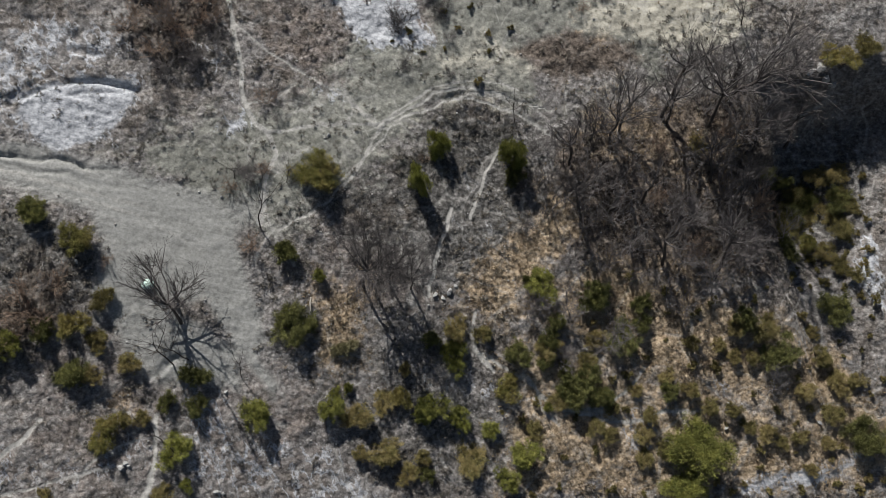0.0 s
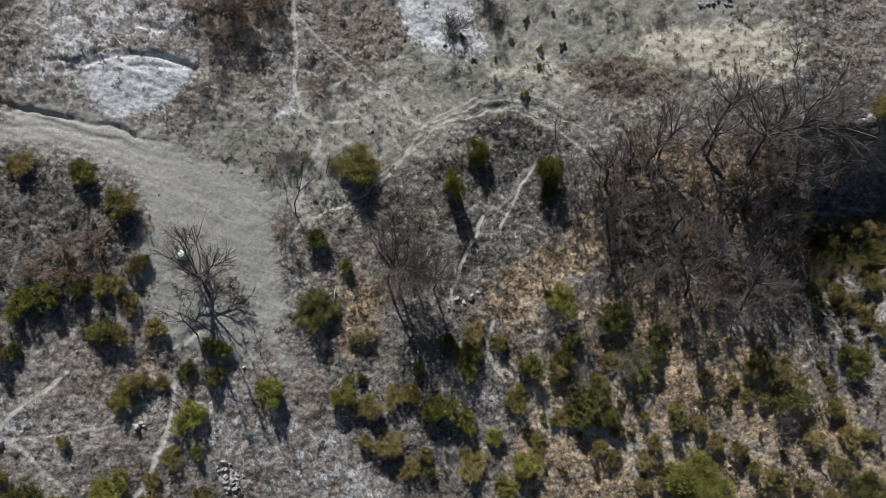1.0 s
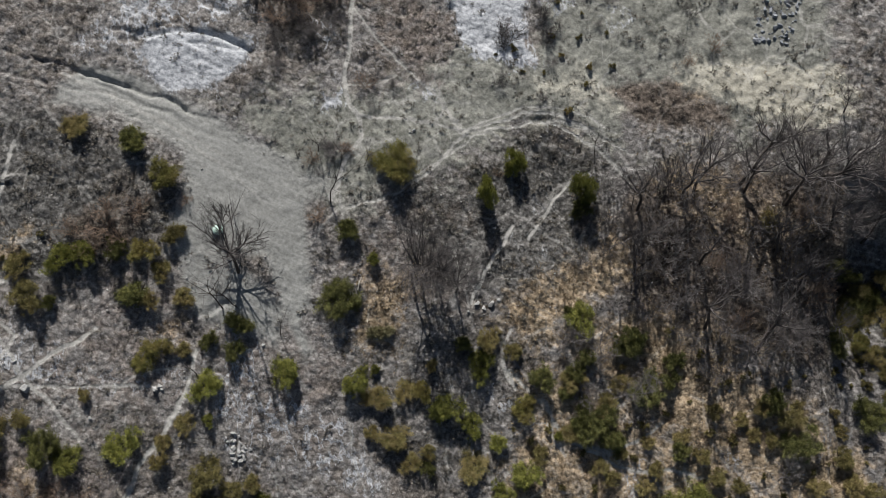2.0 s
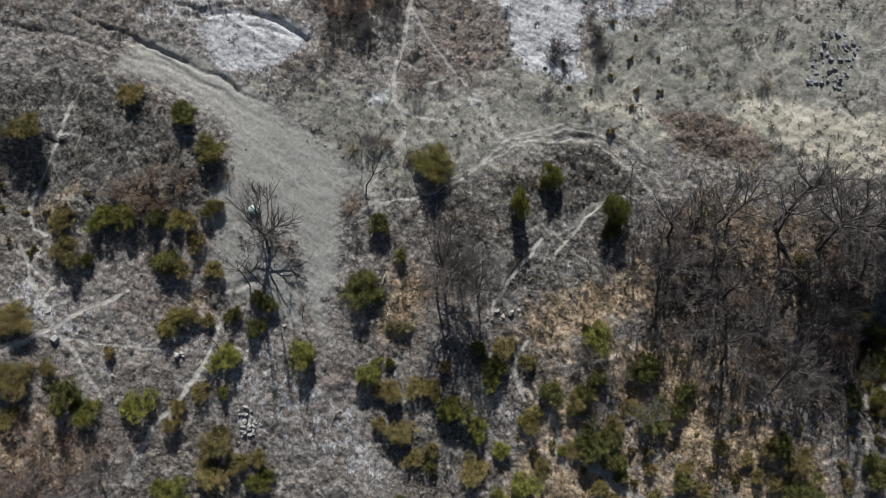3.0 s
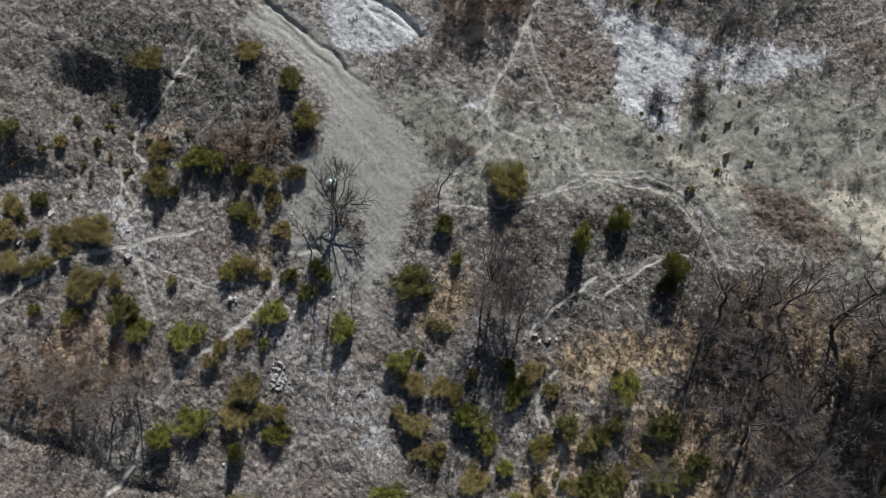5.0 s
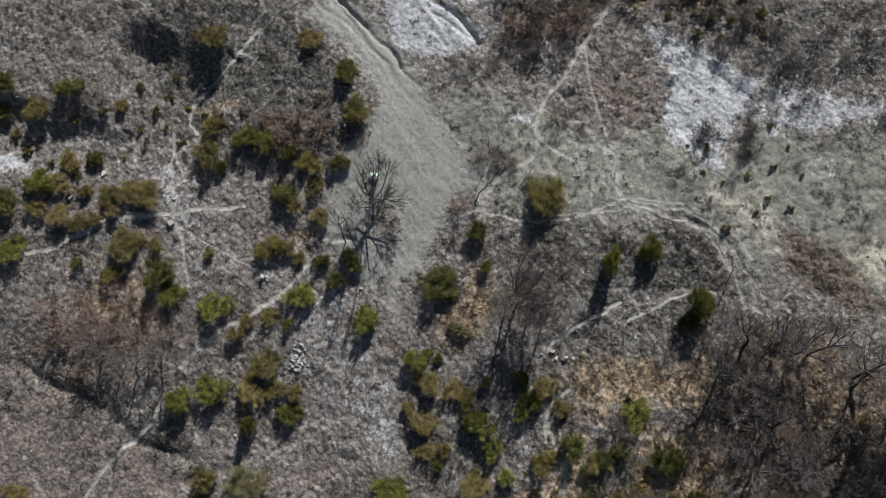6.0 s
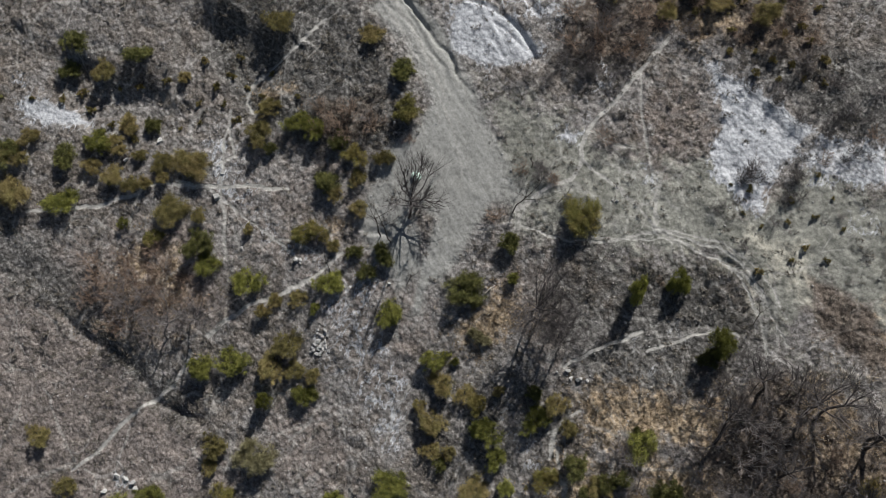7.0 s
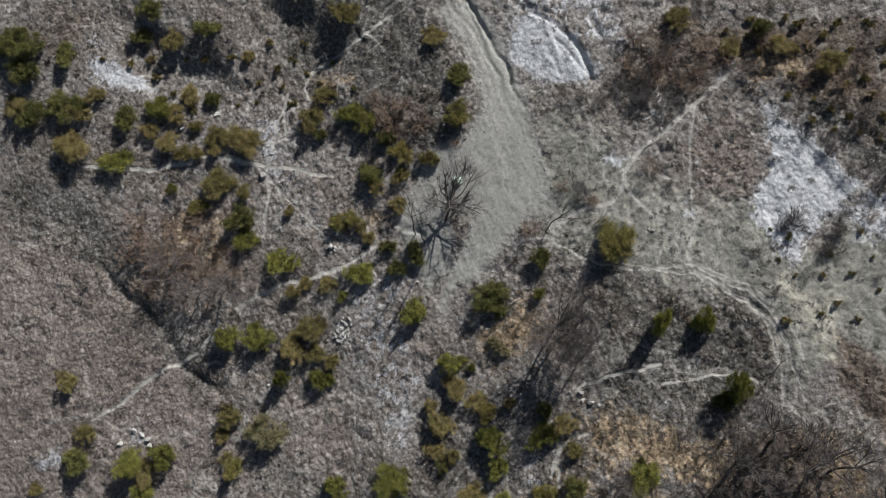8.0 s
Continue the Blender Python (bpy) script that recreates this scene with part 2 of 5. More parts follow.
RUTS = [
    (0.16, 0.80, [(-41.5, 34.1), (-38.3, 34.4), (-34.6, 34.6), (-31.8, 34.7), (-29.7, 34.7), (-28.0, 34.2)]),
    (0.14, 0.70, [(-35.2, 38.1), (-33.0, 38.5), (-30.5, 40.4), (-28.1, 40.7), (-25.2, 40.8), (-24.3, 40.3)]),
    (0.45, 1.60, [(-33.9, -5.0), (-30.3, -3.9), (-27.8, -2.5), (-25.8, -2.1), (-23.5, -2.4), (-20.9, -1.0), (-19.5, -0.2)]),
    (0.10, 0.25, [(-2.4, 42.0), (-0.9, 42.5), (0.7, 42.7), (2.3, 42.5)]),
    (0.14, 0.80, [(-45.9, 30.8), (-43.5, 31.6), (-40.7, 32.5), (-38.0, 32.6)]),
    (0.30, 0.60, [(-23.1, 19.7), (-22.3, 21.0), (-20.8, 22.1)]),
    (0.25, 0.50, [(-22.6, 19.3), (-22.0, 21.1), (-21.0, 21.9)]),
    (0.14, 0.35, [(-37.2, 34.2), (-33.3, 34.1), (-30.1, 33.7), (-26.7, 32.8)]),
    (0.14, 0.25, [(-37.3, 33.0), (-33.1, 33.7), (-30.3, 33.7), (-27.6, 33.3), (-25.4, 32.9)]),
    (0.15, 0.4, [(-36.4, 34.4), (-32.4, 34.8), (-29.8, 34.7), (-27.8, 34.3), (-25.4, 34.2)]),
    (0.22, 1, [(-34.1, 37.6), (-31.8, 38.9), (-28.6, 40.6), (-26.7, 40.9), (-24.5, 40.6)]),
    (0.16, 0.5, [(-28.9, 39.3), (-27.3, 39.9), (-25.2, 40.5)]),
    (0.2, 0.4, [(-27.9, 38.0), (-26.8, 38.3), (-25.6, 38.4)]),
    (0.3, 0.6, [(-29.1, 42.7), (-27.2, 42.8), (-25.9, 43.1)]),
    (0.95, 0.75, [(-44.1, -11.0), (-40.9, -7.7), (-36.7, -4.9), (-33.5, -3.2), (-31.0, -3.4), (-26.5, -2.1), (-23.2, -2.0), (-19.7, -0.4)]),
    (0.4, 0.5, [(-15.8, 25.0), (-14.6, 26.9), (-12.4, 26.7), (-12.5, 28.2)]),
    (0.4, 0.5, [(-34.8, 25.8), (-32.2, 27.4), (-29.1, 28.6)]),
    (0.35, 0.4, [(-34.8, 26.7), (-32.5, 28.6), (-30.1, 29.7)]),
    (0.35, 0.4, [(-34.0, 25.4), (-32.3, 26.3), (-30.2, 27.5)]),
    (0.6, 0.3, [(-35.1, -6.9), (-34.1, -3.7), (-31.2, -2.8)]),
    (0.3, 0.5, [(6.3, 44.9), (7.7, 45.2), (9.0, 44.7)]),
    (0.25, 0.4, [(8.1, 45.3), (9.9, 44.6)]),
    (0.5, 0.7, [(-26.5, 49.2), (-23.7, 50.3), (-21.8, 51.9)]),
    (0.4, 0.6, [(-20.1, 51.9), (-17.5, 51.4), (-16.8, 52.5)]),
    (0.3, 0.4, [(-33.4, 34.7), (-31.2, 35.0), (-29.7, 34.5), (-27.8, 34.3)]),
    (0.4, 0.5, [(-13.9, 27.5), (-12.7, 27.1), (-12.1, 27.8)]),
]
TRAILS = [
    (0.28, 0.7, [(-37.1, 33.8), (-33.6, 33.5), (-30.3, 33.1), (-26.6, 32.3)]),
    (0.28, 0.6, [(-36.9, 33.0), (-33.0, 32.5), (-29.0, 32.1)]),
    (0.28, 0.55, [(-36.6, 32.4), (-32.2, 32.5), (-28.1, 32.0), (-24.1, 31.4), (-20.7, 29.8)]),
    (0.28, 0.5, [(-36.0, 33.4), (-31.5, 33.1), (-27.0, 32.4), (-23.0, 31.9)]),
    (0.28, 0.45, [(-37.0, 31.8), (-32.6, 31.8), (-28.9, 31.6), (-25.1, 30.7)]),
    (0.28, 0.66, [(-0.2, 25.9), (0.3, 23.9), (1.9, 23.1), (4.1, 22.0), (6.1, 20.5), (8.9, 19.7), (10.2, 19.9), (11.9, 19.1), (13.7, 19.4), (14.4, 18.4), (15.5, 17.9)]),
    (0.28, 0.5, [(14.4, 18.4), (15.9, 19.6), (18.2, 20.3)]),
    (0.28, 0.5, [(14.4, 15.3), (14.4, 17.6)]),
    (0.28, 0.55, [(-16.5, 32.4), (-14.0, 30.9), (-13.1, 28.9)]),
    (0.28, 0.41, [(-9.4, 3.6), (-11.8, 6.6), (-13.8, 10.5), (-14.7, 12.7)]),
    (0.28, 0.41, [(-14.7, 3.4), (-13.5, 7.5), (-11.7, 12.3), (-11.1, 14.3)]),
    (0.34, 1.00, [(-18.5, 49.7), (-18.0, 46.6), (-17.2, 43.1), (-17.0, 40.4), (-16.1, 39.0), (-14.9, 38.1), (-14.4, 36.6), (-15.2, 34.8), (-15.3, 33.0), (-15.5, 31.6)]),
    (0.24, 0.70, [(-17.9, 46.5), (-15.3, 44.5), (-12.5, 43.0), (-9.8, 41.6), (-7.1, 39.8)]),
    (0.26, 0.80, [(-15.0, 38.2), (-12.3, 38.8), (-9.7, 39.3), (-6.9, 39.5)]),
    (0.26, 0.75, [(-16.8, 40.2), (-14.5, 41.0), (-13.0, 42.2)]),
    (0.20, 0.95, [(-6.9, 39.5), (-4.5, 41.0), (-2.6, 42.3), (-0.4, 42.9), (1.9, 42.8), (4.2, 42.0), (6.6, 41.5)]),
    (0.18, 0.91, [(-6.5, 39.5), (-3.7, 40.9), (-1.8, 41.8), (0.4, 42.2), (2.3, 41.8), (4.3, 41.0), (6.1, 40.2)]),
    (0.18, 0.81, [(-6.9, 39.6), (-4.6, 41.4), (-2.5, 42.8), (-0.0, 43.4), (2.5, 43.4), (5.0, 42.8)]),
    (0.24, 0.80, [(-14.3, 31.3), (-12.0, 32.4), (-9.8, 34.2), (-8.1, 36.4), (-6.7, 39.4)]),
    (0.18, 0.57, [(-13.6, 31.6), (-12.3, 33.9), (-10.7, 36.2)]),
    (0.22, 0.70, [(-14.3, 30.6), (-15.3, 32.7), (-14.8, 34.5)]),
    (0.26, 0.95, [(-3.2, 27.6), (-2.7, 29.9), (-1.9, 32.2), (-1.4, 33.9)]),
    (0.26, 0.90, [(0.0, 33.4), (0.8, 35.1), (1.3, 37.0), (2.3, 38.6), (3.6, 39.6)]),
    (0.30, 0.85, [(-42.2, -2.7), (-40.6, -0.2), (-38.8, 2.8), (-37.7, 5.8), (-37.2, 8.0), (-35.4, 10.3), (-33.6, 12.4), (-32.0, 14.7), (-29.6, 17.3)]),
    (0.26, 0.75, [(-38.5, 17.0), (-36.7, 15.0), (-34.5, 13.5), (-33.5, 12.4), (-30.7, 11.0), (-28.5, 9.5)]),
    (0.28, 0.85, [(-38.9, 27.9), (-38.7, 24.8), (-39.4, 22.1), (-39.4, 19.9), (-38.3, 18.5), (-36.6, 18.5)]),
    (0.30, 1.00, [(-23.0, -11.4), (-22.9, -8.5), (-23.3, -5.6), (-23.4, -2.6), (-23.2, -0.1), (-23.7, 1.5), (-24.4, 2.7)]),
    (0.34, 0.90, [(-24.5, 4.6), (-24.4, 7.1), (-24.1, 9.4), (-23.1, 11.8), (-22.3, 15.0), (-22.3, 18.0)]),
    (0.24, 0.60, [(-13.2, 5.6), (-13.3, 7.7), (-14.1, 10.2), (-14.6, 11.4)]),
    (0.24, 0.60, [(-27.4, 13.5), (-26.1, 15.0), (-23.4, 16.6)]),
    (0.26, 0.80, [(0.4, 26.6), (-0.0, 25.1), (0.5, 23.7), (1.7, 22.5)]),
    (0.24, 0.70, [(6.7, 18.9), (5.3, 19.9), (4.9, 21.6), (3.9, 22.4)]),
    (0.22, 0.55, [(-10.7, 20.4), (-10.4, 17.1), (-9.4, 14.3), (-7.3, 11.6)]),
    (0.26, 0.80, [(13.4, 23.1), (11.8, 21.2), (9.9, 20.1), (6.6, 19.9), (5.0, 21.1)]),
    (0.26, 0.70, [(-35.7, 12.2), (-34.7, 14.9), (-37.1, 15.9), (-38.6, 16.9)]),
    (0.24, 0.70, [(-36.3, 9.7), (-34.5, 11.4), (-31.4, 12.5), (-27.9, 13.6), (-25.1, 14.6)]),
    (0.26, 0.85, [(6.0, 20.1), (8.9, 19.7), (10.6, 19.2), (13.3, 19.4), (15.1, 20.1), (17.3, 20.0)]),
    (0.18, 0.76, [(-9.7, 35.0), (-7.8, 37.0), (-6.0, 39.2), (-4.1, 40.7), (-1.6, 41.9), (0.6, 42.6), (2.4, 42.5), (4.6, 41.1), (6.5, 39.7)]),
    (0.18, 0.67, [(-11.6, 39.2), (-9.0, 39.5), (-7.1, 39.3), (-6.0, 39.2)]),
    (0.18, 0.67, [(-9.9, 42.3), (-8.6, 40.9), (-7.3, 39.6)]),
]
CHALK_GROUND = [
    (1, [(-15.4, 51.0), (-12.4, 51.8), (-8.0, 53.1), (-4.4, 53.8), (-4.5, 51.9), (-4.5, 50.1), (-3.6, 48.5), (-2.8, 46.3), (-4.7, 45.8), (-7.3, 45.3), (-9.3, 46.6), (-10.1, 48.9), (-13.1, 50.0)]),
    (0.72, [(-4.4, 53.8), (-0.5, 54.6), (2.9, 58.8), (4.1, 57.5), (1.3, 53.2), (-2.4, 51.0), (-4.4, 50.6)]),
    (0.95, [(-32.1, 37.9), (-29.0, 40.9), (-24.2, 40.7), (-25.2, 37.9), (-28.1, 36.7), (-31.5, 36.6)]),
    (0.95, [(-32.2, 39.1), (-29.3, 40.6), (-24.8, 41.4), (-23.9, 39.7), (-25.8, 37.1), (-29.4, 34.3), (-32.6, 37.0)]),
    (0.6, [(-37.3, 34.9), (-36.0, 40.0), (-27.0, 44.2), (-25.1, 42.9), (-30.4, 40.2), (-33.0, 36.9)]),
    (0.8, [(-19.0, 38.6), (-16.7, 39.6), (-16.2, 38.5), (-18.3, 37.6)]),
    (0.5, [(-17.6, 17.1), (-14.9, 17.2), (-9.8, 16.3), (-5.7, 13.0), (-7.1, 11.0), (-11.3, 12.4), (-16.4, 13.3)]),
    (0.34, [(-39.4, 15.6), (-37.0, 17.5), (-28.2, 15.1), (-21.5, 18.1), (-21.3, 15.2), (-27.0, 12.6), (-33.5, 12.1)]),
    (0.85, [(-33.7, 38.5), (-31.5, 39.9), (-28.6, 40.8), (-24.8, 40.8), (-24.3, 40.3), (-24.8, 39.2), (-24.2, 38.4), (-27.2, 36.8), (-31.4, 37.7), (-33.6, 37.8)]),
    (0.62, [(-36.2, 43.6), (-29.5, 45.6), (-26.0, 44.9), (-24.7, 43.1), (-27.4, 41.3), (-33.7, 39.2), (-35.9, 39.3)]),
    (1, [(-14.9, 50.8), (-13.9, 51.3), (-10.8, 50.2), (-8.1, 51.3), (-5.5, 51.1), (-4.8, 50.4), (-6.3, 47.4), (-7.8, 45.2), (-9.2, 47.4), (-10.1, 49.0), (-12.8, 49.7)]),
    (0.85, [(-6.7, 45.9), (-3.2, 48.0), (-2.0, 46.4), (-4.4, 45.5)]),
    (0.8, [(-1.7, 52.8), (-1.2, 55.4), (0.5, 57.2), (3.0, 57.7), (2.1, 55.4), (-0.4, 53.2), (-0.5, 51.7)]),
    (0.6, [(-12.7, 52.2), (-9.3, 52.7), (-5.4, 53.6), (-3.3, 53.2), (-4.8, 51.6), (-8.4, 51.7)]),
    (0.6, [(-17.9, 38.8), (-16.7, 39.6), (-16.2, 38.8), (-18.0, 37.6)]),
    (0.7, [(-13.7, 50.4), (-10.2, 51.9), (-5.6, 52.5), (-4.6, 51.7), (-7.7, 50.7), (-11.9, 49.5)]),
    (0.72, [(-5.9, 52.8), (-0.9, 56.4), (2.7, 57.5), (1.7, 55.2), (-0.4, 52.7), (-3.4, 52.4)]),
    (0.42, [(-3.4, 52.4), (-1.1, 52.3), (-0.3, 50.7), (-1.7, 50.0)]),
    (0.4, [(0.3, 52.2), (2.9, 53.0), (5.7, 51.5), (2.5, 50.2)]),
    (0.42, [(4.4, 55.4), (5.8, 56.6), (6.8, 55.6)]),
    (0.42, [(-15.7, 52.0), (-11.3, 53.4), (-7.3, 53.7), (-7.6, 52.9), (-11.4, 52.1)]),
    (0.75, [(-6.0, 47.3), (-4.7, 48.6), (-3.5, 47.5), (-4.9, 47.2)]),
    (0.6, [(-6.9, 53.0), (-4.8, 53.6), (-4.8, 52.5)]),
    (0.3, [(-14.0, 52.1), (-11.3, 52.8), (-7.6, 52.9)]),
    (0.6, [(-21.4, 44.5), (-20.7, 45.1), (-18.1, 44.0), (-18.6, 42.7)]),
    (0.4, [(-19.4, 38.3), (-17.8, 41.1), (-15.5, 39.6), (-17.2, 37.7)]),
    (0.8, [(31.8, 35.3), (32.6, 35.5), (33.7, 27.6), (32.4, 27.6), (31.0, 30.0), (31.7, 32.3)]),
    (0.8, [(-50.3, 1.4), (-49.0, 4.4), (-44.5, 7.0), (-45.0, 4.8), (-48.1, 1.4)]),
    (0.42, [(-52.7, 2.6), (-50.5, 4.5), (-49.0, 4.7), (-50.8, 1.6)]),
    (0.75, [(-18.7, 39.3), (-16.7, 39.4), (-16.2, 38.6), (-18.0, 37.9)]),
    (0.6, [(-12.6, 41.9), (-10.4, 42.3), (-9.1, 41.3), (-11.3, 40.9)]),
    (0.75, [(20.3, 15.3), (25.6, 16.3), (30.0, 17.4), (30.4, 16.2), (25.5, 14.2), (20.1, 14.1)]),
    (0.6, [(-21.0, 45.3), (-20.0, 44.8), (-19.5, 43.1), (-18.5, 42.4), (-19.8, 42.1)]),
    (0.85, [(-22.9, -18.9), (-22.7, -15.1), (-20.8, -16.4), (-22.1, -18.6)]),
    # no true chalk: bluish shade on the hillside, put into the colour
    (0.3, [(-1.1, 37.2), (0.9, 38.0), (1.9, 37.0), (0.4, 35.1), (-1.4, 34.9)]),
    (0.36, [(-21.5, 13.8), (-19.6, 18.6), (-15.7, 18.0), (-12.1, 16.0), (-5.7, 13.8), (-7.1, 11.3), (-11.9, 11.9), (-16.6, 11.1)]),
    (0.55, [(-37.9, 13.3), (-37.1, 15.6), (-31.0, 13.2), (-32.5, 11.2)]),
    (0.42, [(-32.9, 33.9), (-30.3, 35.4), (-26.2, 36.6), (-24.6, 38.4), (-25.4, 36.1), (-29.1, 34.7)]),
    (0.55, [(-20.8, -8.7), (-19.3, -7.0), (-18.3, -7.5), (-19.4, -9.1)]),
    (0.45, [(-6.1, 35.1), (-4.8, 34.9), (-5.7, 34.4), (-3.9, 33.3), (-6.1, 33.9)]),
    (0.42, [(-2.2, 33.0), (0.8, 33.5), (4.4, 32.9), (3.0, 32.4), (-1.4, 32.3)]),
    (0.36, [(-5.7, 22.7), (-0.2, 22.7), (5.4, 21.3), (6.6, 19.4), (1.9, 19.6), (-3.2, 21.0)]),
    (0.42, [(-21.1, 21.6), (-19.5, 21.4), (-16.9, 18.1), (-15.6, 12.9), (-20.0, 12.7), (-21.2, 16.4)]),
    (0.42, [(11.2, 21.5), (14.2, 20.8), (14.3, 17.2), (11.8, 16.0), (11.0, 18.7)]),
    (0.4, [(17.8, 22.8), (20.1, 23.2), (20.8, 18.9), (19.0, 20.1)]),
    (0.4, [(25.4, 26.9), (27.1, 25.3), (26.6, 22.0), (24.9, 23.6)]),
]
DIRT_GROUND = [
    (0.8, [(-26.3, 25.5), (-24.3, 26.6), (-16.6, 22.9), (-16.8, 19.7), (-20.4, 19.8), (-23.0, 20.4), (-24.5, 21.4), (-25.3, 23.7)]),
    (1, [(-37.7, 31.6), (-35.7, 34.8), (-31.0, 35.2), (-26.0, 34.5), (-21.8, 34.2), (-18.3, 33.6), (-16.4, 29.0), (-15.4, 25.4), (-15.2, 22.0), (-14.1, 20.5), (-14.6, 19.7), (-17.2, 22.5), (-19.3, 26.1), (-23.7, 24.4), (-26.6, 25.9), (-26.0, 29.0), (-27.0, 30.8), (-31.3, 32.3), (-34.7, 32.0)]),
    (0.8, [(-33.3, 33.7), (-27.8, 34.0), (-20.8, 33.3), (-15.7, 33.5), (-16.0, 31.9), (-17.9, 28.1), (-19.8, 26.3), (-23.6, 25.3), (-25.4, 25.9), (-23.0, 30.1), (-27.6, 31.6), (-33.1, 32.1)]),
    (0.6, [(-25.4, 25.2), (-21.9, 24.6), (-21.5, 21.6), (-24.1, 21.4)]),
]
HEATH_GROUND = [
    (0.9, [(-13.6, 53.2), (-6.3, 54.0), (-0.9, 55.8), (2.1, 59.7), (-2.1, 64.6), (-13.6, 55.1)]),
    (0.8, [(25.5, 41.4), (32.9, 41.9), (32.6, 35.9), (28.8, 34.4), (25.3, 36.5)]),
    (0.75, [(-11.6, 34.1), (-6.5, 36.4), (-2.6, 40.9), (1.3, 42.3), (5.8, 40.1), (5.8, 35.9), (4.4, 31.7), (-1.4, 27.0), (-9.0, 30.0)]),
    (0.6, [(-43.4, 22.6), (-37.0, 30.9), (-32.2, 30.8), (-30.8, 27.8), (-35.6, 21.0), (-41.5, 20.5)]),
    (0.6, [(-46.9, -9.6), (-40.9, -2.7), (-34.3, -0.6), (-33.6, -5.3), (-41.0, -12.6)]),
    (0.5, [(-8.1, 25.7), (0.7, 26.3), (6.2, 21.0), (-3.2, 20.5), (-8.9, 20.5)]),
    (0.5, [(-23.3, 40.4), (-21.8, 45.0), (-18.0, 44.9), (-18.5, 41.6)]),
    (0.5, [(-11.0, 17.0), (-6.0, 22.7), (3.0, 21.2), (-1.9, 12.9)]),
    (1, [(-48.7, 24.5), (-41.4, 29.3), (-37.0, 30.7), (-29.9, 30.3), (-26.0, 27.2), (-31.4, 21.3), (-37.3, 18.0), (-44.4, 17.4)]),
    (0.8, [(-44.8, -10.6), (-41.5, -6.7), (-34.2, -2.5), (-26.3, -0.9), (-19.9, 0.0), (-20.4, -1.9), (-26.2, -3.4), (-32.9, -5.0), (-40.2, -9.3), (-42.3, -12.0)]),
]
SAGE_GROUND = [
    (1, [(-22.1, 36.7), (-16.6, 40.2), (-9.7, 42.7), (-4.0, 46.0), (-3.0, 51.1), (4.5, 55.7), (17.7, 59.7), (21.8, 47.5), (14.3, 45.2), (9.2, 46.6), (4.4, 46.8), (6.2, 41.5), (2.1, 42.6), (-2.0, 42.0), (-6.6, 37.4), (-10.3, 34.5), (-14.5, 32.6), (-20.4, 32.8)]),
    (0.7, [(-17.0, 38.2), (-11.8, 42.4), (-8.8, 46.7), (-4.7, 48.8), (-1.8, 53.1), (12.2, 60.8), (17.7, 49.1), (14.4, 47.8), (11.5, 46.3), (3.3, 46.2), (0.4, 44.1), (-4.0, 42.7), (-10.1, 39.4)]),
    (0.9, [(-8.3, 44.0), (0.0, 44.5), (3.2, 47.3), (14.5, 46.8), (20.9, 48.1), (21.4, 50.1), (-1.2, 51.7), (-2.1, 48.0), (-1.2, 46.2), (-6.1, 45.2)]),
    (0.7, [(8.8, 50.2), (14.3, 50.2), (14.1, 47.6), (10.5, 47.7)]),
    (0.6, [(-16.3, 39.8), (-8.3, 41.4), (-1.2, 43.6), (7.6, 42.7), (5.8, 41.4), (1.4, 43.2), (-5.7, 40.3), (-11.7, 38.5)]),
    (0.6, [(-26.0, 35.3), (-20.2, 40.9), (-13.3, 41.3), (-6.0, 43.2), (-3.4, 44.0), (-6.5, 41.0), (-12.8, 37.9), (-17.0, 33.9), (-23.8, 33.7)]),
    (0.5, [(-23.4, 38.9), (-17.5, 40.0), (-14.9, 34.4), (-20.4, 33.9)]),
    (0.9, [(-2.0, 44.8), (3.1, 43.4), (7.2, 41.4), (5.8, 40.8), (2.3, 42.4), (-1.2, 42.2), (-4.8, 40.1), (-8.3, 36.7), (-9.9, 35.3), (-8.3, 38.8), (-5.7, 41.1)]),
    (0.8, [(-22.4, 35.1), (-17.6, 37.2), (-12.6, 38.2), (-7.9, 39.4), (-3.6, 42.7), (1.8, 43.3), (-3.0, 42.1), (-6.6, 38.8), (-9.3, 34.3), (-13.3, 30.9), (-18.8, 31.7)]),
    (0.72, [(-7.1, 45.0), (-1.6, 46.2), (-0.0, 51.5), (4.3, 57.0), (11.6, 50.4), (3.4, 43.5), (-1.7, 43.2)]),
]
PALE_GROUND = [
    (0.9, [(9.3, 49.6), (13.8, 50.5), (21.2, 51.0), (23.6, 48.9), (21.0, 46.5), (16.2, 46.3), (13.4, 47.5), (9.4, 47.7)]),
    (0.5, [(-3.6, 45.0), (1.2, 47.7), (4.0, 46.2), (6.3, 44.2), (2.3, 43.4), (-1.7, 43.4)]),
    (0.5, [(7.7, 43.7), (13.1, 43.6), (14.0, 42.8), (8.7, 42.3)]),
    (0.5, [(-7.3, 39.4), (-2.9, 42.0), (1.6, 42.9), (5.1, 41.7), (3.6, 41.5), (-0.1, 41.7), (-5.3, 39.4)]),
]
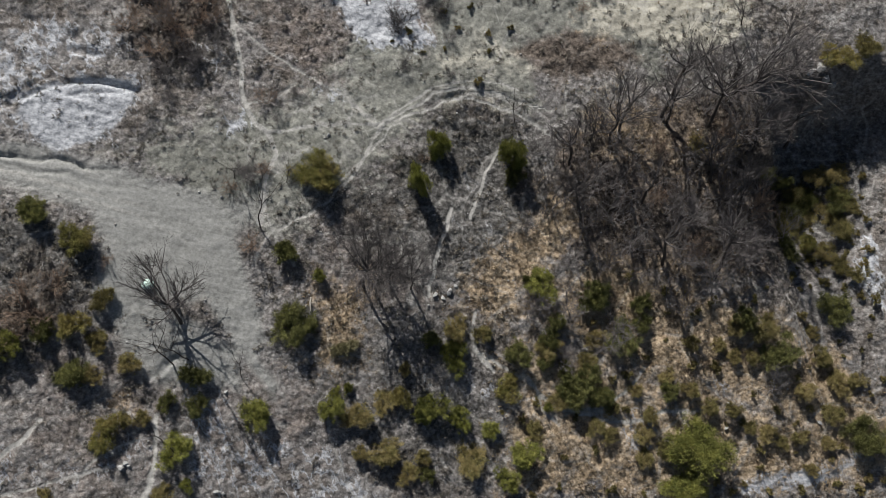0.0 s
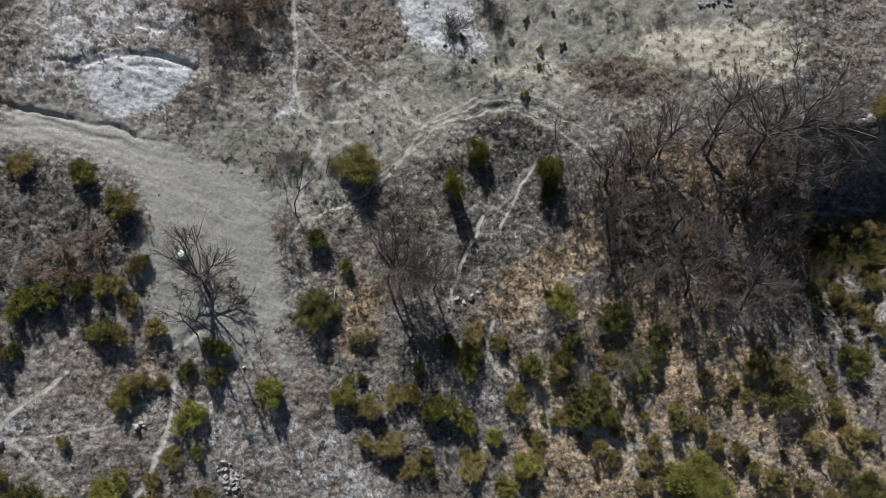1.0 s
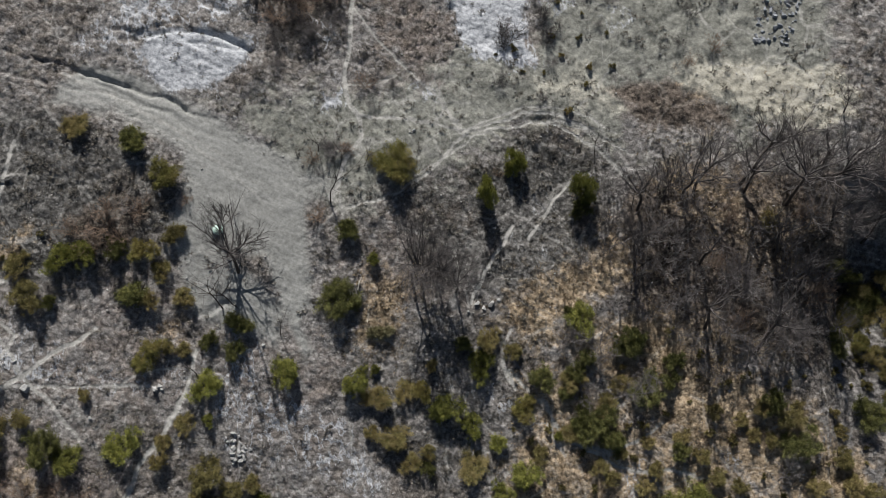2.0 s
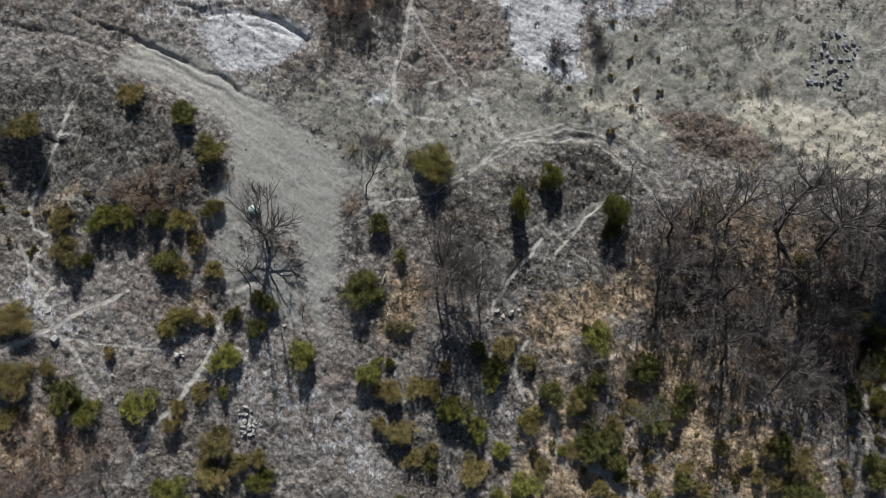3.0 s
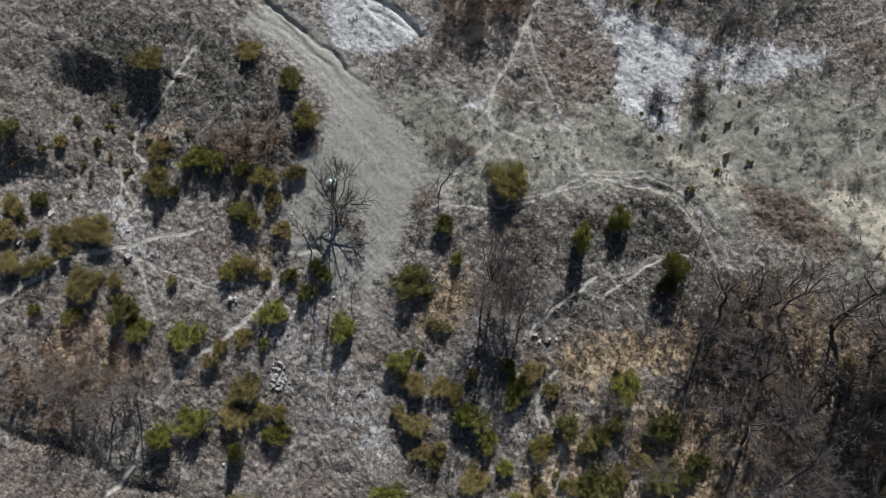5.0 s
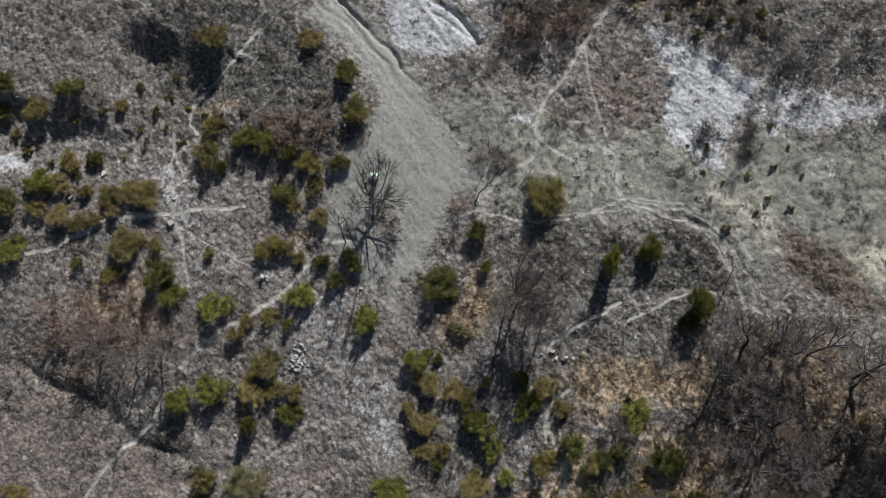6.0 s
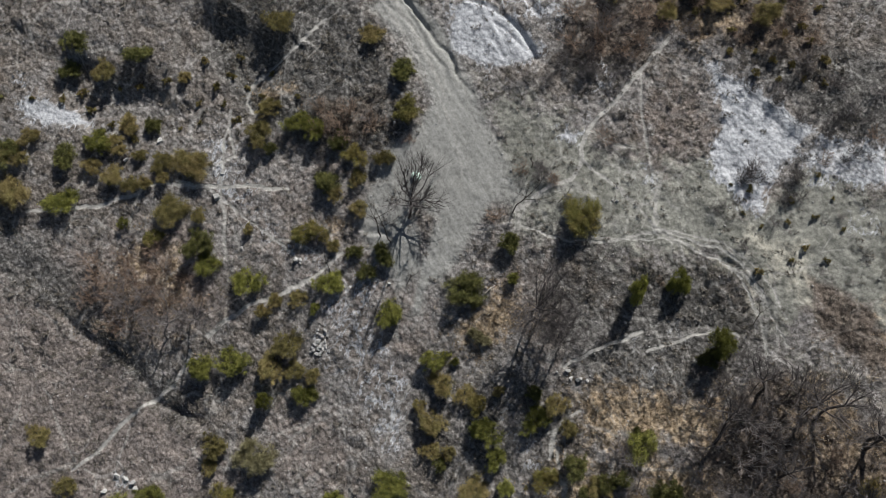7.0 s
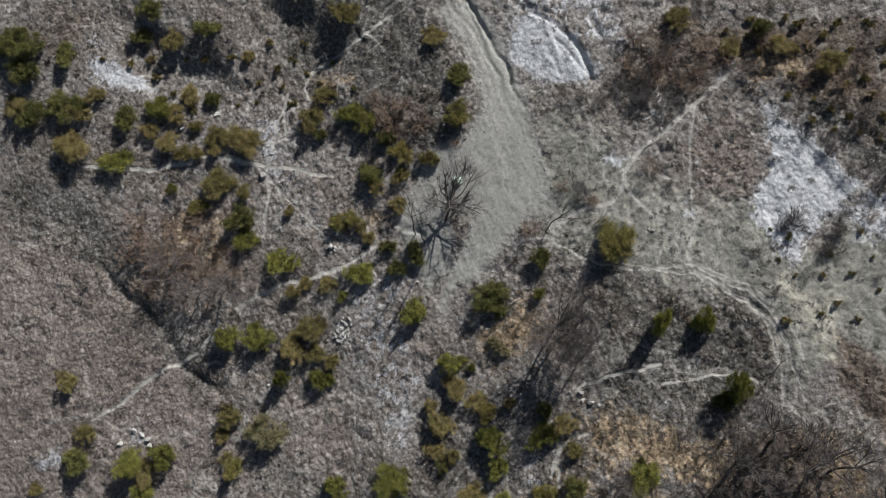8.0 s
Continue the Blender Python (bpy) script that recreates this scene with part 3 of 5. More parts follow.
BROWN_GROUND = [
    (0.42, [(-17.4, 48.5), (-9.3, 49.3), (-8.7, 46.6), (-9.6, 43.9), (-13.4, 41.4), (-16.3, 41.3), (-16.8, 44.1)]),
    (0.95, [(3.5, 46.2), (8.2, 47.5), (13.2, 46.9), (14.2, 45.4), (12.2, 44.1), (5.9, 44.4)]),
    (0.7, [(-26.6, 50.1), (-18.8, 51.1), (-18.8, 45.6), (-21.3, 42.0), (-24.0, 41.3), (-25.3, 43.7)]),
    (0.5, [(-11.6, 33.5), (-4.0, 34.6), (-3.8, 31.8), (-9.0, 30.8)]),
    (0.9, [(7.1, 40.0), (14.4, 42.0), (22.5, 43.9), (27.6, 37.3), (25.1, 30.0), (16.2, 29.2), (7.4, 31.0)]),
    (0.75, [(-26.2, 44.1), (-16.5, 62.9), (-6.3, 56.3), (-11.1, 55.1), (-20.3, 48.9), (-21.4, 43.2)]),
    (0.7, [(-34.4, 23.9), (-30.8, 27.8), (-27.1, 27.6), (-29.0, 22.9), (-32.1, 21.5)]),
    (0.5, [(-1.8, 41.8), (1.3, 42.4), (3.1, 41.2), (2.2, 39.5), (-1.2, 40.2)]),
    (0.6, [(-56.3, -4.8), (-53.7, 3.7), (-51.0, 1.7), (-51.3, -1.8), (-54.2, -5.9)]),
    (0.45, [(-32.9, 28.6), (-28.6, 29.1), (-26.9, 26.5), (-28.2, 22.6), (-32.3, 21.5)]),
]
PINK_GROUND = [
    (0.85, [(-45.9, -12.6), (-39.5, -6.0), (-29.8, -2.2), (-22.0, -1.9), (-15.6, 0.2), (-7.8, 1.1), (-22.4, -26.0)]),
    (0.9, [(-38.7, -2.6), (-32.3, 9.3), (-24.1, 7.6), (-26.2, 0.2), (-31.7, -3.8)]),
    (0.4, [(-38.2, 10.4), (-31.8, 20.2), (-23.7, 17.3), (-24.7, 8.4), (-29.4, 6.0)]),
    (0.6, [(-18.3, 4.6), (-14.8, 11.6), (-4.4, 8.6), (-8.6, 1.4)]),
    (0.5, [(-32.4, 23.7), (-21.6, 24.6), (-11.4, 22.3), (-9.8, 13.2), (-31.5, 12.1)]),
    (0.8, [(-16.6, 45.5), (-14.0, 49.5), (-9.8, 48.2), (-7.8, 44.8), (-11.4, 42.3)]),
    (0.55, [(0.3, 51.2), (5.0, 56.2), (10.5, 51.7), (6.5, 47.3)]),
    (0.75, [(-16.2, 40.7), (12.2, 60.8), (17.7, 49.1), (11.5, 46.3), (2.1, 45.5), (-10.0, 39.1)]),
    (0.75, [(-8.3, 44.0), (0.1, 45.4), (3.3, 48.2), (21.0, 50.1), (20.9, 47.5), (7.6, 44.0), (-5.7, 40.7)]),
    (0.6, [(-11.6, 36.0), (-4.8, 37.8), (-3.1, 35.0), (-4.0, 30.5), (-9.0, 29.6)]),
    (0.6, [(-14.4, 27.1), (-9.3, 35.0), (-3.9, 33.5), (-3.1, 26.5), (-9.5, 24.5)]),
]
TAN_GROUND = [
    (0.5, [(7.5, 48.1), (11.8, 50.4), (13.5, 48.9), (10.8, 46.6)]),
    (0.45, [(-36.2, 4.1), (-31.9, 7.7), (-26.2, 6.5), (-24.6, 2.3), (-31.2, -4.1)]),
    (0.45, [(12.6, 42.4), (22.4, 41.5), (23.6, 36.1), (18.6, 34.9), (13.3, 36.1)]),
    (0.7, [(2.9, 24.8), (11.6, 23.5), (20.4, 21.7), (32.2, 18.9), (32.0, 14.2), (1.8, 13.7)]),
    (0.95, [(1.5, 30.7), (7.1, 35.5), (8.8, 33.1), (5.8, 29.8), (2.9, 26.4), (-1.0, 27.0), (-0.5, 28.5)]),
    (0.95, [(2.9, 26.4), (11.0, 30.9), (18.4, 28.4), (29.3, 24.4), (32.2, 19.7), (32.1, 16.2), (20.4, 21.2), (11.6, 23.1), (5.5, 26.5)]),
    (0.8, [(-11.5, 27.6), (-7.8, 28.2), (-8.1, 22.5), (-11.6, 22.2)]),
    (0.75, [(5.4, 21.0), (11.5, 18.4), (18.0, 14.1), (1.8, 13.7)]),
    (0.6, [(14.7, 50.2), (21.4, 50.1), (20.4, 47.9), (15.9, 47.1)]),
    (0.95, [(13.6, 28.4), (16.3, 28.8), (16.3, 25.2), (13.9, 24.3)]),
    (0.5, [(8.1, 42.3), (13.5, 43.7), (14.8, 39.4), (9.8, 37.2)]),
    (0.42, [(10.3, 40.3), (18.9, 41.5), (22.8, 39.0), (20.8, 34.1), (12.0, 36.1)]),
    (0.5, [(10.9, 31.6), (16.3, 32.4), (22.1, 30.5), (20.6, 27.7), (11.8, 29.1)]),
    (0.8, [(-39.0, 20.1), (-37.3, 21.9), (-35.4, 22.4), (-36.6, 20.4)]),
    (0.7, [(-25.5, 19.1), (-24.2, 19.5), (-23.5, 18.4), (-24.8, 18.1)]),
    (0.6, [(-20.6, 51.1), (-16.7, 56.0), (-13.7, 55.3), (-17.1, 51.1)]),
    (0.6, [(4.4, 37.2), (6.2, 36.3), (5.7, 33.8), (4.8, 35.0)]),
]

# ---------- the lie of the land ----------
SUN_WAY = np.array((0.399, -0.917))          # the way the shadows fall, seen from above


def lattice(seed):
    return np.random.RandomState(seed).rand(256, 256)


def value_noise(x, y, size, seed):
    """Smooth noise from 0 to 1, with lumps of about that size in metres."""
    table = lattice(seed)
    u, v = np.asarray(x) / size + 1000.0, np.asarray(y) / size + 1000.0
    i, j = np.floor(u).astype(int), np.floor(v).astype(int)
    fu, fv = u - i, v - j
    fu, fv = fu * fu * (3 - 2 * fu), fv * fv * (3 - 2 * fv)
    i0, i1, j0, j1 = i % 256, (i + 1) % 256, j % 256, (j + 1) % 256
    low = table[i0, j0] * (1 - fu) + table[i1, j0] * fu
    high = table[i0, j1] * (1 - fu) + table[i1, j1] * fu
    return low * (1 - fv) + high * fv


def layered(x, y, size, seed, octaves=3):
    total, weight, span = 0.0, 1.0, 0.0
    for k in range(octaves):
        total = total + weight * value_noise(x * 0.8 + y * 0.6, y * 0.8 - x * 0.6, size, seed + k)
        span += weight
        weight, size = weight * 0.5, size * 0.5
    return total / span


def smooth(a, b, v):
    s = np.clip((v - a) / (b - a), 0, 1)
    return s * s * (3 - 2 * s)


def line_distance(x, y, line):
    """Distance to a line of points, and how far past it on the shadow side."""
    best, side = np.full(np.shape(x), 1e9), np.zeros(np.shape(x))
    for (ax, ay), (bx, by) in zip(line, line[1:]):
        ex, ey = bx - ax, by - ay
        length = ex * ex + ey * ey + 1e-9
        k = np.clip(((x - ax) * ex + (y - ay) * ey) / length, 0, 1)
        dx, dy = x - ax - k * ex, y - ay - k * ey
        d = np.hypot(dx, dy)
        nx, ny = -ey / length ** 0.5, ex / length ** 0.5
        if nx * SUN_WAY[0] + ny * SUN_WAY[1] < 0:
            nx, ny = -nx, -ny
        nearer = d < best
        best, side = np.where(nearer, d, best), np.where(nearer, dx * nx + dy * ny, side)
    return best, side


def inside(x, y, shape):
    """Signed distance to a closed outline, positive inside."""
    best, odd = np.full(np.shape(x), 1e9), np.zeros(np.shape(x), bool)
    for (ax, ay), (bx, by) in zip(shape, shape[1:] + shape[:1]):
        ex, ey = bx - ax, by - ay
        k = np.clip(((x - ax) * ex + (y - ay) * ey) / (ex * ex + ey * ey + 1e-9), 0, 1)
        best = np.minimum(best, np.hypot(x - ax - k * ex, y - ay - k * ey))
        if ay != by:
            odd ^= ((ay > y) != (by > y)) & (x < (bx - ax) * (y - ay) / (by - ay) + ax)
    return np.where(odd, best, -best)


def mound(x, y, cx, cy, rx, ry, turn, rise):
    c, s = math.cos(radians(turn)), math.sin(radians(turn))
    u, v = ((x - cx) * c + (y - cy) * s) / rx, ((y - cy) * c - (x - cx) * s) / ry
    return rise * np.exp(-(u * u + v * v))


def broad_height(x, y):
    """The hillside without its fine relief."""
    u, v = 2 * np.tanh(np.asarray(x) / 100), 2 * np.tanh((np.asarray(y) - 22) / 100)
    z = 9.08 - 9.12 * u + 20.28 * v + 7.14 * u * u + 7.07 * u * v - 0.88 * v * v
    z = z + 0.9 * (layered(x, y, 16, 11, 2) - 0.5)
    return z + sum(mound(x, y, *m) for m in MOUNDS)


def height(x, y):
    """The height of the ground, with ledges, ruts and hummocks."""
    x, y = np.asarray(x, float), np.asarray(y, float)
    wx, wy = x + 1.2 * (layered(x, y, 2.6, 31, 3) - 0.5), y + 1.2 * (layered(x, y, 2.6, 41, 3) - 0.5)
    z = broad_height(x, y)
    for drop, reach, wide, line in SCARPS:
        d, side = line_distance(wx, wy, line)
        past = np.where(side > 0, d, 0.0)
        sideways = np.sqrt(np.maximum(d * d - side * side, 0))
        z = z - 0.55 * drop * smooth(0.0, wide, past) * np.exp(-past / reach) * np.exp(-(sideways / 1.5) ** 2)
    for width, depth, line in RUTS:
        d, _ = line_distance(wx, wy, line)
        z = z - 0.22 * depth * np.exp(-(d / width) ** 2) * (0.55 + 0.9 * value_noise(x, y, 1.7, 55))
    worn = np.clip(mask(wx, wy, DIRT_GROUND, 1.0) + 0.8 * trails(wx, wy), 0, 1)
    chalky = mask(wx, wy, CHALK_GROUND, 1.0)
    hummock = np.abs(layered(x, y, 1.5, 61, 3) - 0.5) * 2
    lumps = 0.6 * (layered(x, y, 3.2, 71, 2) - 0.5) + 0.55 * (0.35 - hummock) + 0.65 * (layered(x, y, 0.9, 81, 2) - 0.5) + 0.36 * (value_noise(x * 0.8 + y * 0.6, y * 0.8 - x * 0.6, 0.46, 85) - 0.5)
    return z + 0.47 * lumps * (1 - 0.82 * worn) * (1 - 0.4 * chalky) * (1 - 0.4 * mask(wx, wy, SAGE_GROUND, 2.5))


def mask(x, y, shapes, soft):
    total = np.zeros(np.shape(x))
    for amount, shape in shapes:
        total = np.maximum(total, amount * smooth(-soft, soft, inside(x, y, shape)))
    return total


def trails(x, y):
    total = np.zeros(np.shape(x))
    for width, amount, line in TRAILS:
        d, _ = line_distance(x, y, line)
        total = np.maximum(total, amount * (1 - smooth(0.3 * width, 0.8 * width, d)))
    return total


def ground():
    """One sheet from the hillside to the horizon, finely divided where the camera looks."""
    far = np.array([3, 8, 18, 40, 80, 160, 320, 640, 1200, 2000.0])
    xs = np.concatenate([-66 - far[::-1], np.arange(-66, -44, 0.28), np.arange(-44, 24, 0.12), np.arange(24, 40.01, 0.28), 40 + far])
    ys = np.concatenate([-30 - far[::-1], np.arange(-30, 2, 0.28), np.arange(2, 56, 0.12), np.arange(56, 72.01, 0.28), 72 + far])
    x, y = (a.ravel() for a in np.meshgrid(xs, ys))
    wx, wy = x + 1.3 * (layered(x, y, 2.2, 91, 3) - 0.5), y + 1.3 * (layered(x, y, 2.2, 95, 3) - 0.5)
    me = bpy.data.meshes.new("ground")
    nx, ny = len(xs), len(ys)
    i, j = np.meshgrid(np.arange(nx - 1), np.arange(ny - 1))
    a = (j * nx + i).ravel()
    faces = np.stack([a, a + 1, a + nx + 1, a + nx], 1)
    add_mesh(me, np.stack([x, y, height(x, y)], 1), faces)
    me.polygons.foreach_set("use_smooth", np.ones(len(faces), bool))
    near_x, near_y = x + 0.35 * (layered(x, y, 0.9, 97, 2) - 0.5), y + 0.35 * (layered(x, y, 0.9, 98, 2) - 0.5)
    layers = dict(heath=mask(wx, wy, HEATH_GROUND, 2.2), sage=mask(wx, wy, SAGE_GROUND, 3.0), brown=mask(wx, wy, BROWN_GROUND, 1.6), tan=mask(wx, wy, TAN_GROUND, 2.8),
                  chalk=mask(wx, wy, CHALK_GROUND, 1.0), dirt=mask(wx, wy, DIRT_GROUND, 1.5), pink=mask(wx, wy, PINK_GROUND, 3.0), pale=mask(wx, wy, PALE_GROUND, 1.6), trail=trails(near_x, near_y))
    for name, values in layers.items():
        me.attributes.new(name, "FLOAT", "POINT").data.foreach_set("value", values.astype(np.float32))
    me.materials.append(SOIL)
    tagged(new("ground", me), "rough pale clay hillside with worn trails, chalk patches and dry grass", "ground", kind="structure")


def add_mesh(me, verts, faces):
    """Fill a mesh from arrays; the faces all have as many corners."""
    n, k = faces.shape
    me.vertices.add(len(verts))
    me.vertices.foreach_set("co", np.ascontiguousarray(verts, np.float32).ravel())
    me.loops.add(n * k)
    me.loops.foreach_set("vertex_index", np.ascontiguousarray(faces, np.int32).ravel())
    me.polygons.add(n)
    me.polygons.foreach_set("loop_start", np.arange(0, n * k, k, dtype=np.int32))
    me.update(calc_edges=True)
    me.validate()


def part(name, verts, faces, material, parent, label=""):
    me = bpy.data.meshes.new(name)
    add_mesh(me, verts, faces)
    me.materials.append(material)
    ob = new(name, me)
    ob.parent = parent
    if label:
        ob["label"] = label
    return ob


# ---------- branches and leaves ----------
def tube(points, radii, sides=5):
    """A tapering tube along points."""
    points, radii = np.asarray(points, float), np.asarray(radii, float)
    along = np.gradient(points, axis=0)
    along /= np.linalg.norm(along, axis=1, keepdims=True) + 1e-9
    side = np.cross(along, (0.31, 0.87, 0.38))
    side /= np.linalg.norm(side, axis=1, keepdims=True) + 1e-9
    up = np.cross(along, side)
    a = np.linspace(0, 2 * np.pi, sides, endpoint=False)
    ring = np.cos(a)[None, :, None] * side[:, None] + np.sin(a)[None, :, None] * up[:, None]
    verts = (points[:, None] + ring * radii[:, None, None]).reshape(-1, 3)
    faces = []
    for r in range(len(points) - 1):
        for s in range(sides):
            t = (s + 1) % sides
            faces.append((r * sides + s, r * sides + t, (r + 1) * sides + t, (r + 1) * sides + s))
    return verts, np.array(faces)


def joined(pieces):
    verts, faces, base = [], [], 0
    for v, f in pieces:
        verts.append(v), faces.append(f + base)
        base += len(v)
    return np.concatenate(verts), np.concatenate(faces)


def wander(rng, start, way, length, steps, bend, lift):
    """A crooked line that starts one way and slowly turns upwards."""
    points, p, d = [np.array(start, float)], np.array(start, float), np.array(way, float)
    for _ in range(steps):
        d = d + rng.normal(0, bend, 3) + (0, 0, lift)
        d /= np.linalg.norm(d)
        p = p + d * length / steps
        points.append(p)
    return np.array(points), d


def limb(rng, start, way, length, radius, depth, twigs, thin):
    """One limb with all that grows from it."""
    steps = (2, 3, 5)[depth]
    line, _ = wander(rng, start, way, length, steps, 0.12, 0.06)
    pieces = [tube(line, np.linspace(radius, max(radius * 0.4, thin), steps + 1), 5 if depth > 1 else 3)]
    if depth > 0:
        for k in range(twigs):
            at = rng.uniform(0.2, 1.0) * steps
            i = min(int(at), steps - 1)
            p = line[i] + (line[i + 1] - line[i]) * (at - i)
            d = line[i + 1] - line[i]
            d = d / np.linalg.norm(d) + rng.normal(0, 0.5, 3)
            d /= np.linalg.norm(d)
            pieces += limb(rng, p, d, length * rng.uniform(0.34, 0.6), max(radius * 0.42, thin), depth - 1, twigs, thin)
    return pieces


def bare_tree(seed, tall, limbs, twigs, bark, thick, label, fork=0.4, wood=None, reach=1.0, upright=1.0):
    """A leafless tree, forked low into rising limbs that carry the twigs."""
    rng = np.random.RandomState(seed)
    root = tagged(new("bare_tree"), label, "tree", "leafless trees")
    trunk, _ = wander(rng, (0, 0, -0.05 * tall), (0, 0, 1), tall * (fork + 0.05), 8, 0.09, 0.03)
    part("trunk", *tube(trunk, np.linspace(thick, thick * 0.62, 9), 8), bark, root)
    for k in range(limbs):
        low = k % 3 == 2
        at = rng.uniform(3.5, 7.0) if low else rng.uniform(6.5, 8.0)
        i = min(int(at), 7)
        p = trunk[i] + (trunk[i + 1] - trunk[i]) * (at - i)
        a = k * 2.4 + rng.uniform(-0.5, 0.5)
        rise = rng.uniform(0.35, 0.9) if low else rng.uniform(0.9, 2.4)
        d = np.array((math.cos(a), math.sin(a), rise * upright))
        size = tall * reach * (rng.uniform(0.24, 0.38) if low else rng.uniform(0.42, 0.62))
        part("limb", *joined(limb(rng, p, d / np.linalg.norm(d), size, thick * (0.34 if low else 0.5), 2, twigs, thick * 0.075)), wood or bark, root)
    return root


def crown(rng, lobes, clumps, leaves, leaf, flat):
    """Needle tufts in clumps over several lobes; about 1 m in radius, standing on z = 0."""
    centres = [np.array((0, 0, 0.44 * flat))]
    for k in range(lobes):
        a = rng.uniform(0, 6.28)
        r = rng.uniform(0.36, 0.74)
        centres.append(np.array((r * math.cos(a), r * math.sin(a), rng.uniform(0.16, 0.72) * flat)))
    spots, ways = [], []
    for k in range(clumps):
        c = centres[k % len(centres)]
        d = rng.normal(0, 1, 3)
        d /= np.linalg.norm(d)
        if d[2] < -0.75:
            d[2] = -d[2]
        r = (0.55 if k % len(centres) == 0 else rng.uniform(0.26, 0.46)) * rng.uniform(0.6, 1.08)
        p = c + d * r * np.array((1, 1, 0.85 * flat))
        p[2] = max(p[2] * rng.uniform(0.7, 1.0), 0.04)
        spots.append(p), ways.append(d)
    spots, ways = np.repeat(np.array(spots), leaves, 0), np.repeat(np.array(ways), leaves, 0)
    n = len(spots)
    spots = spots + rng.normal(0, 0.075, (n, 3))
    spots[:, 2] = np.maximum(spots[:, 2], 0.02)
    axis = ways + rng.normal(0, 0.65, (n, 3)) + (0, 0, 0.35)
    axis /= np.linalg.norm(axis, axis=1, keepdims=True)
    side = np.cross(axis, rng.normal(0, 1, (n, 3)))
    side /= np.linalg.norm(side, axis=1, keepdims=True) + 1e-9
    size = leaf * rng.uniform(0.6, 1.4, (n, 1))
    verts = np.stack([spots - side * size * 0.36, spots + axis * size, spots + side * size * 0.36], 1)
    return verts.reshape(-1, 3), np.arange(n * 3).reshape(-1, 3)


def bush(seed, name, leaf_material_of, label, category, lobes, clumps, leaves, leaf, flat):
    rng = np.random.RandomState(seed)
    root = tagged(new(name), label, category)
    for k in range(4):
        a = k * 1.6 + rng.uniform(-0.4, 0.4)
        line, _ = wander(rng, (0, 0, -0.15), (0.5 * math.cos(a), 0.5 * math.sin(a), 1), 0.75 * flat, 4, 0.15, 0.05)
        part("stem", *tube(line, np.linspace(0.06, 0.02, 5), 5), BARK, root)
    part("crown", *crown(rng, lobes, clumps, leaves, leaf, flat), leaf_material_of, root)
    return root


def fuzzy_shrub(seed, twig_material, label):
    """A leafless shrub: many fine stems fanning out of one foot; about 1 m in radius."""
    rng = np.random.RandomState(seed)
    root = tagged(new("bare_shrub"), label, "shrub", "leafless shrubs")
    for k in range(4):
        pieces = []
        for _ in range(3):
            a, lean = rng.uniform(0, 6.28), rng.uniform(0.2, 1.1)
            d = np.array((lean * math.cos(a), lean * math.sin(a), 1.0))
            foot = (rng.uniform(-0.3, 0.3), rng.uniform(-0.3, 0.3), -0.1)
            pieces += limb(rng, foot, d / np.linalg.norm(d), rng.uniform(0.8, 1.25), 0.017, 2, 4, 0.0085)
        part("stem", *joined(pieces), twig_material, root)
    return root


def stand(thing, x, y, size, turn, tall=1.0, lean=(0.0, 0.0), broad=1.0):
    """A copy of a thing on the ground at x, y."""
    m = Matrix.Translation((x, y, float(height(x, y)))) @ Vector((lean[0], lean[1], 1)).to_track_quat("Z", "Y").to_matrix().to_4x4()
    return copy_thing(thing, m @ Matrix.Rotation(turn, 4, "Z") @ Matrix.Diagonal((size * broad, size / broad, size * tall, 1)))


def remove_thing(ob):
    for o in (*ob.children_recursive, ob):
        bpy.data.objects.remove(o)


ground()

# ---------- where things stand: x, y and width in metres ----------
GREEN_A = [(-11.3, 28.3, 1.11), (-21.0, 15.6, 2.48), (-15.8, 18.1, 2.53), (-10.3, 19.4, 2.18), (-9.2, 20.7, 0.84), (-1.2, 23.2, 2.52), (-2.7, 19.8, 2.68), (-0.9, 18.9, 1.81), (1.4, 18.4, 1.56), (2.5, 14.9, 1.98), (4.1, 17.0, 2.44), (5.5, 28.6, 2.58), (5.8, 20.0, 0.87), (17.3, 17.8, 4.72), (15.9, 14.5, 3.46), (-43.0, 5.7, 2.45), (-40.9, -0.1, 3.00), (-33.3, 20.9, 2.40), (-32.0, 21.5, 2.39), (-36.3, 3.7, 1.15), (-28.8, 7.9, 2.71), (-25.4, 10.1, 2.69)]
GREEN_B = [(-22.8, 3.0, 2.5), (-21.2, 5.3, 2.8), (-15.3, 8.7, 2.23), (-20.1, 13.5, 1.01), (-18.1, -10.3, 2.96), (-16.8, -6.9, 2.40), (-15.0, -9.7, 2.41), (-4.9, 10.7, 3.28), (-6.3, 6.3, 2.30)]
UPRIGHT_A = [(-2.2, 38.3, 1.9), (-3.7, 35.2, 1.7), (3.5, 37.7, 2.3), (-16.9, 5.6, 1.3)]
YELLOW_A = [(-28.0, 28.9, 2.68), (-11.4, 35.3, 3.4), (-27.5, 23.3, 2.10), (-25.4, 16.5, 2.44), (-5.0, 20.2, 1.80), (2.9, 21.2, 2.18), (29.6, 45.2, 2.71), (27.8, 33.6, 1.88), (-33.8, 5.5, 1.88), (-13.0, -1.7, 2.37)]
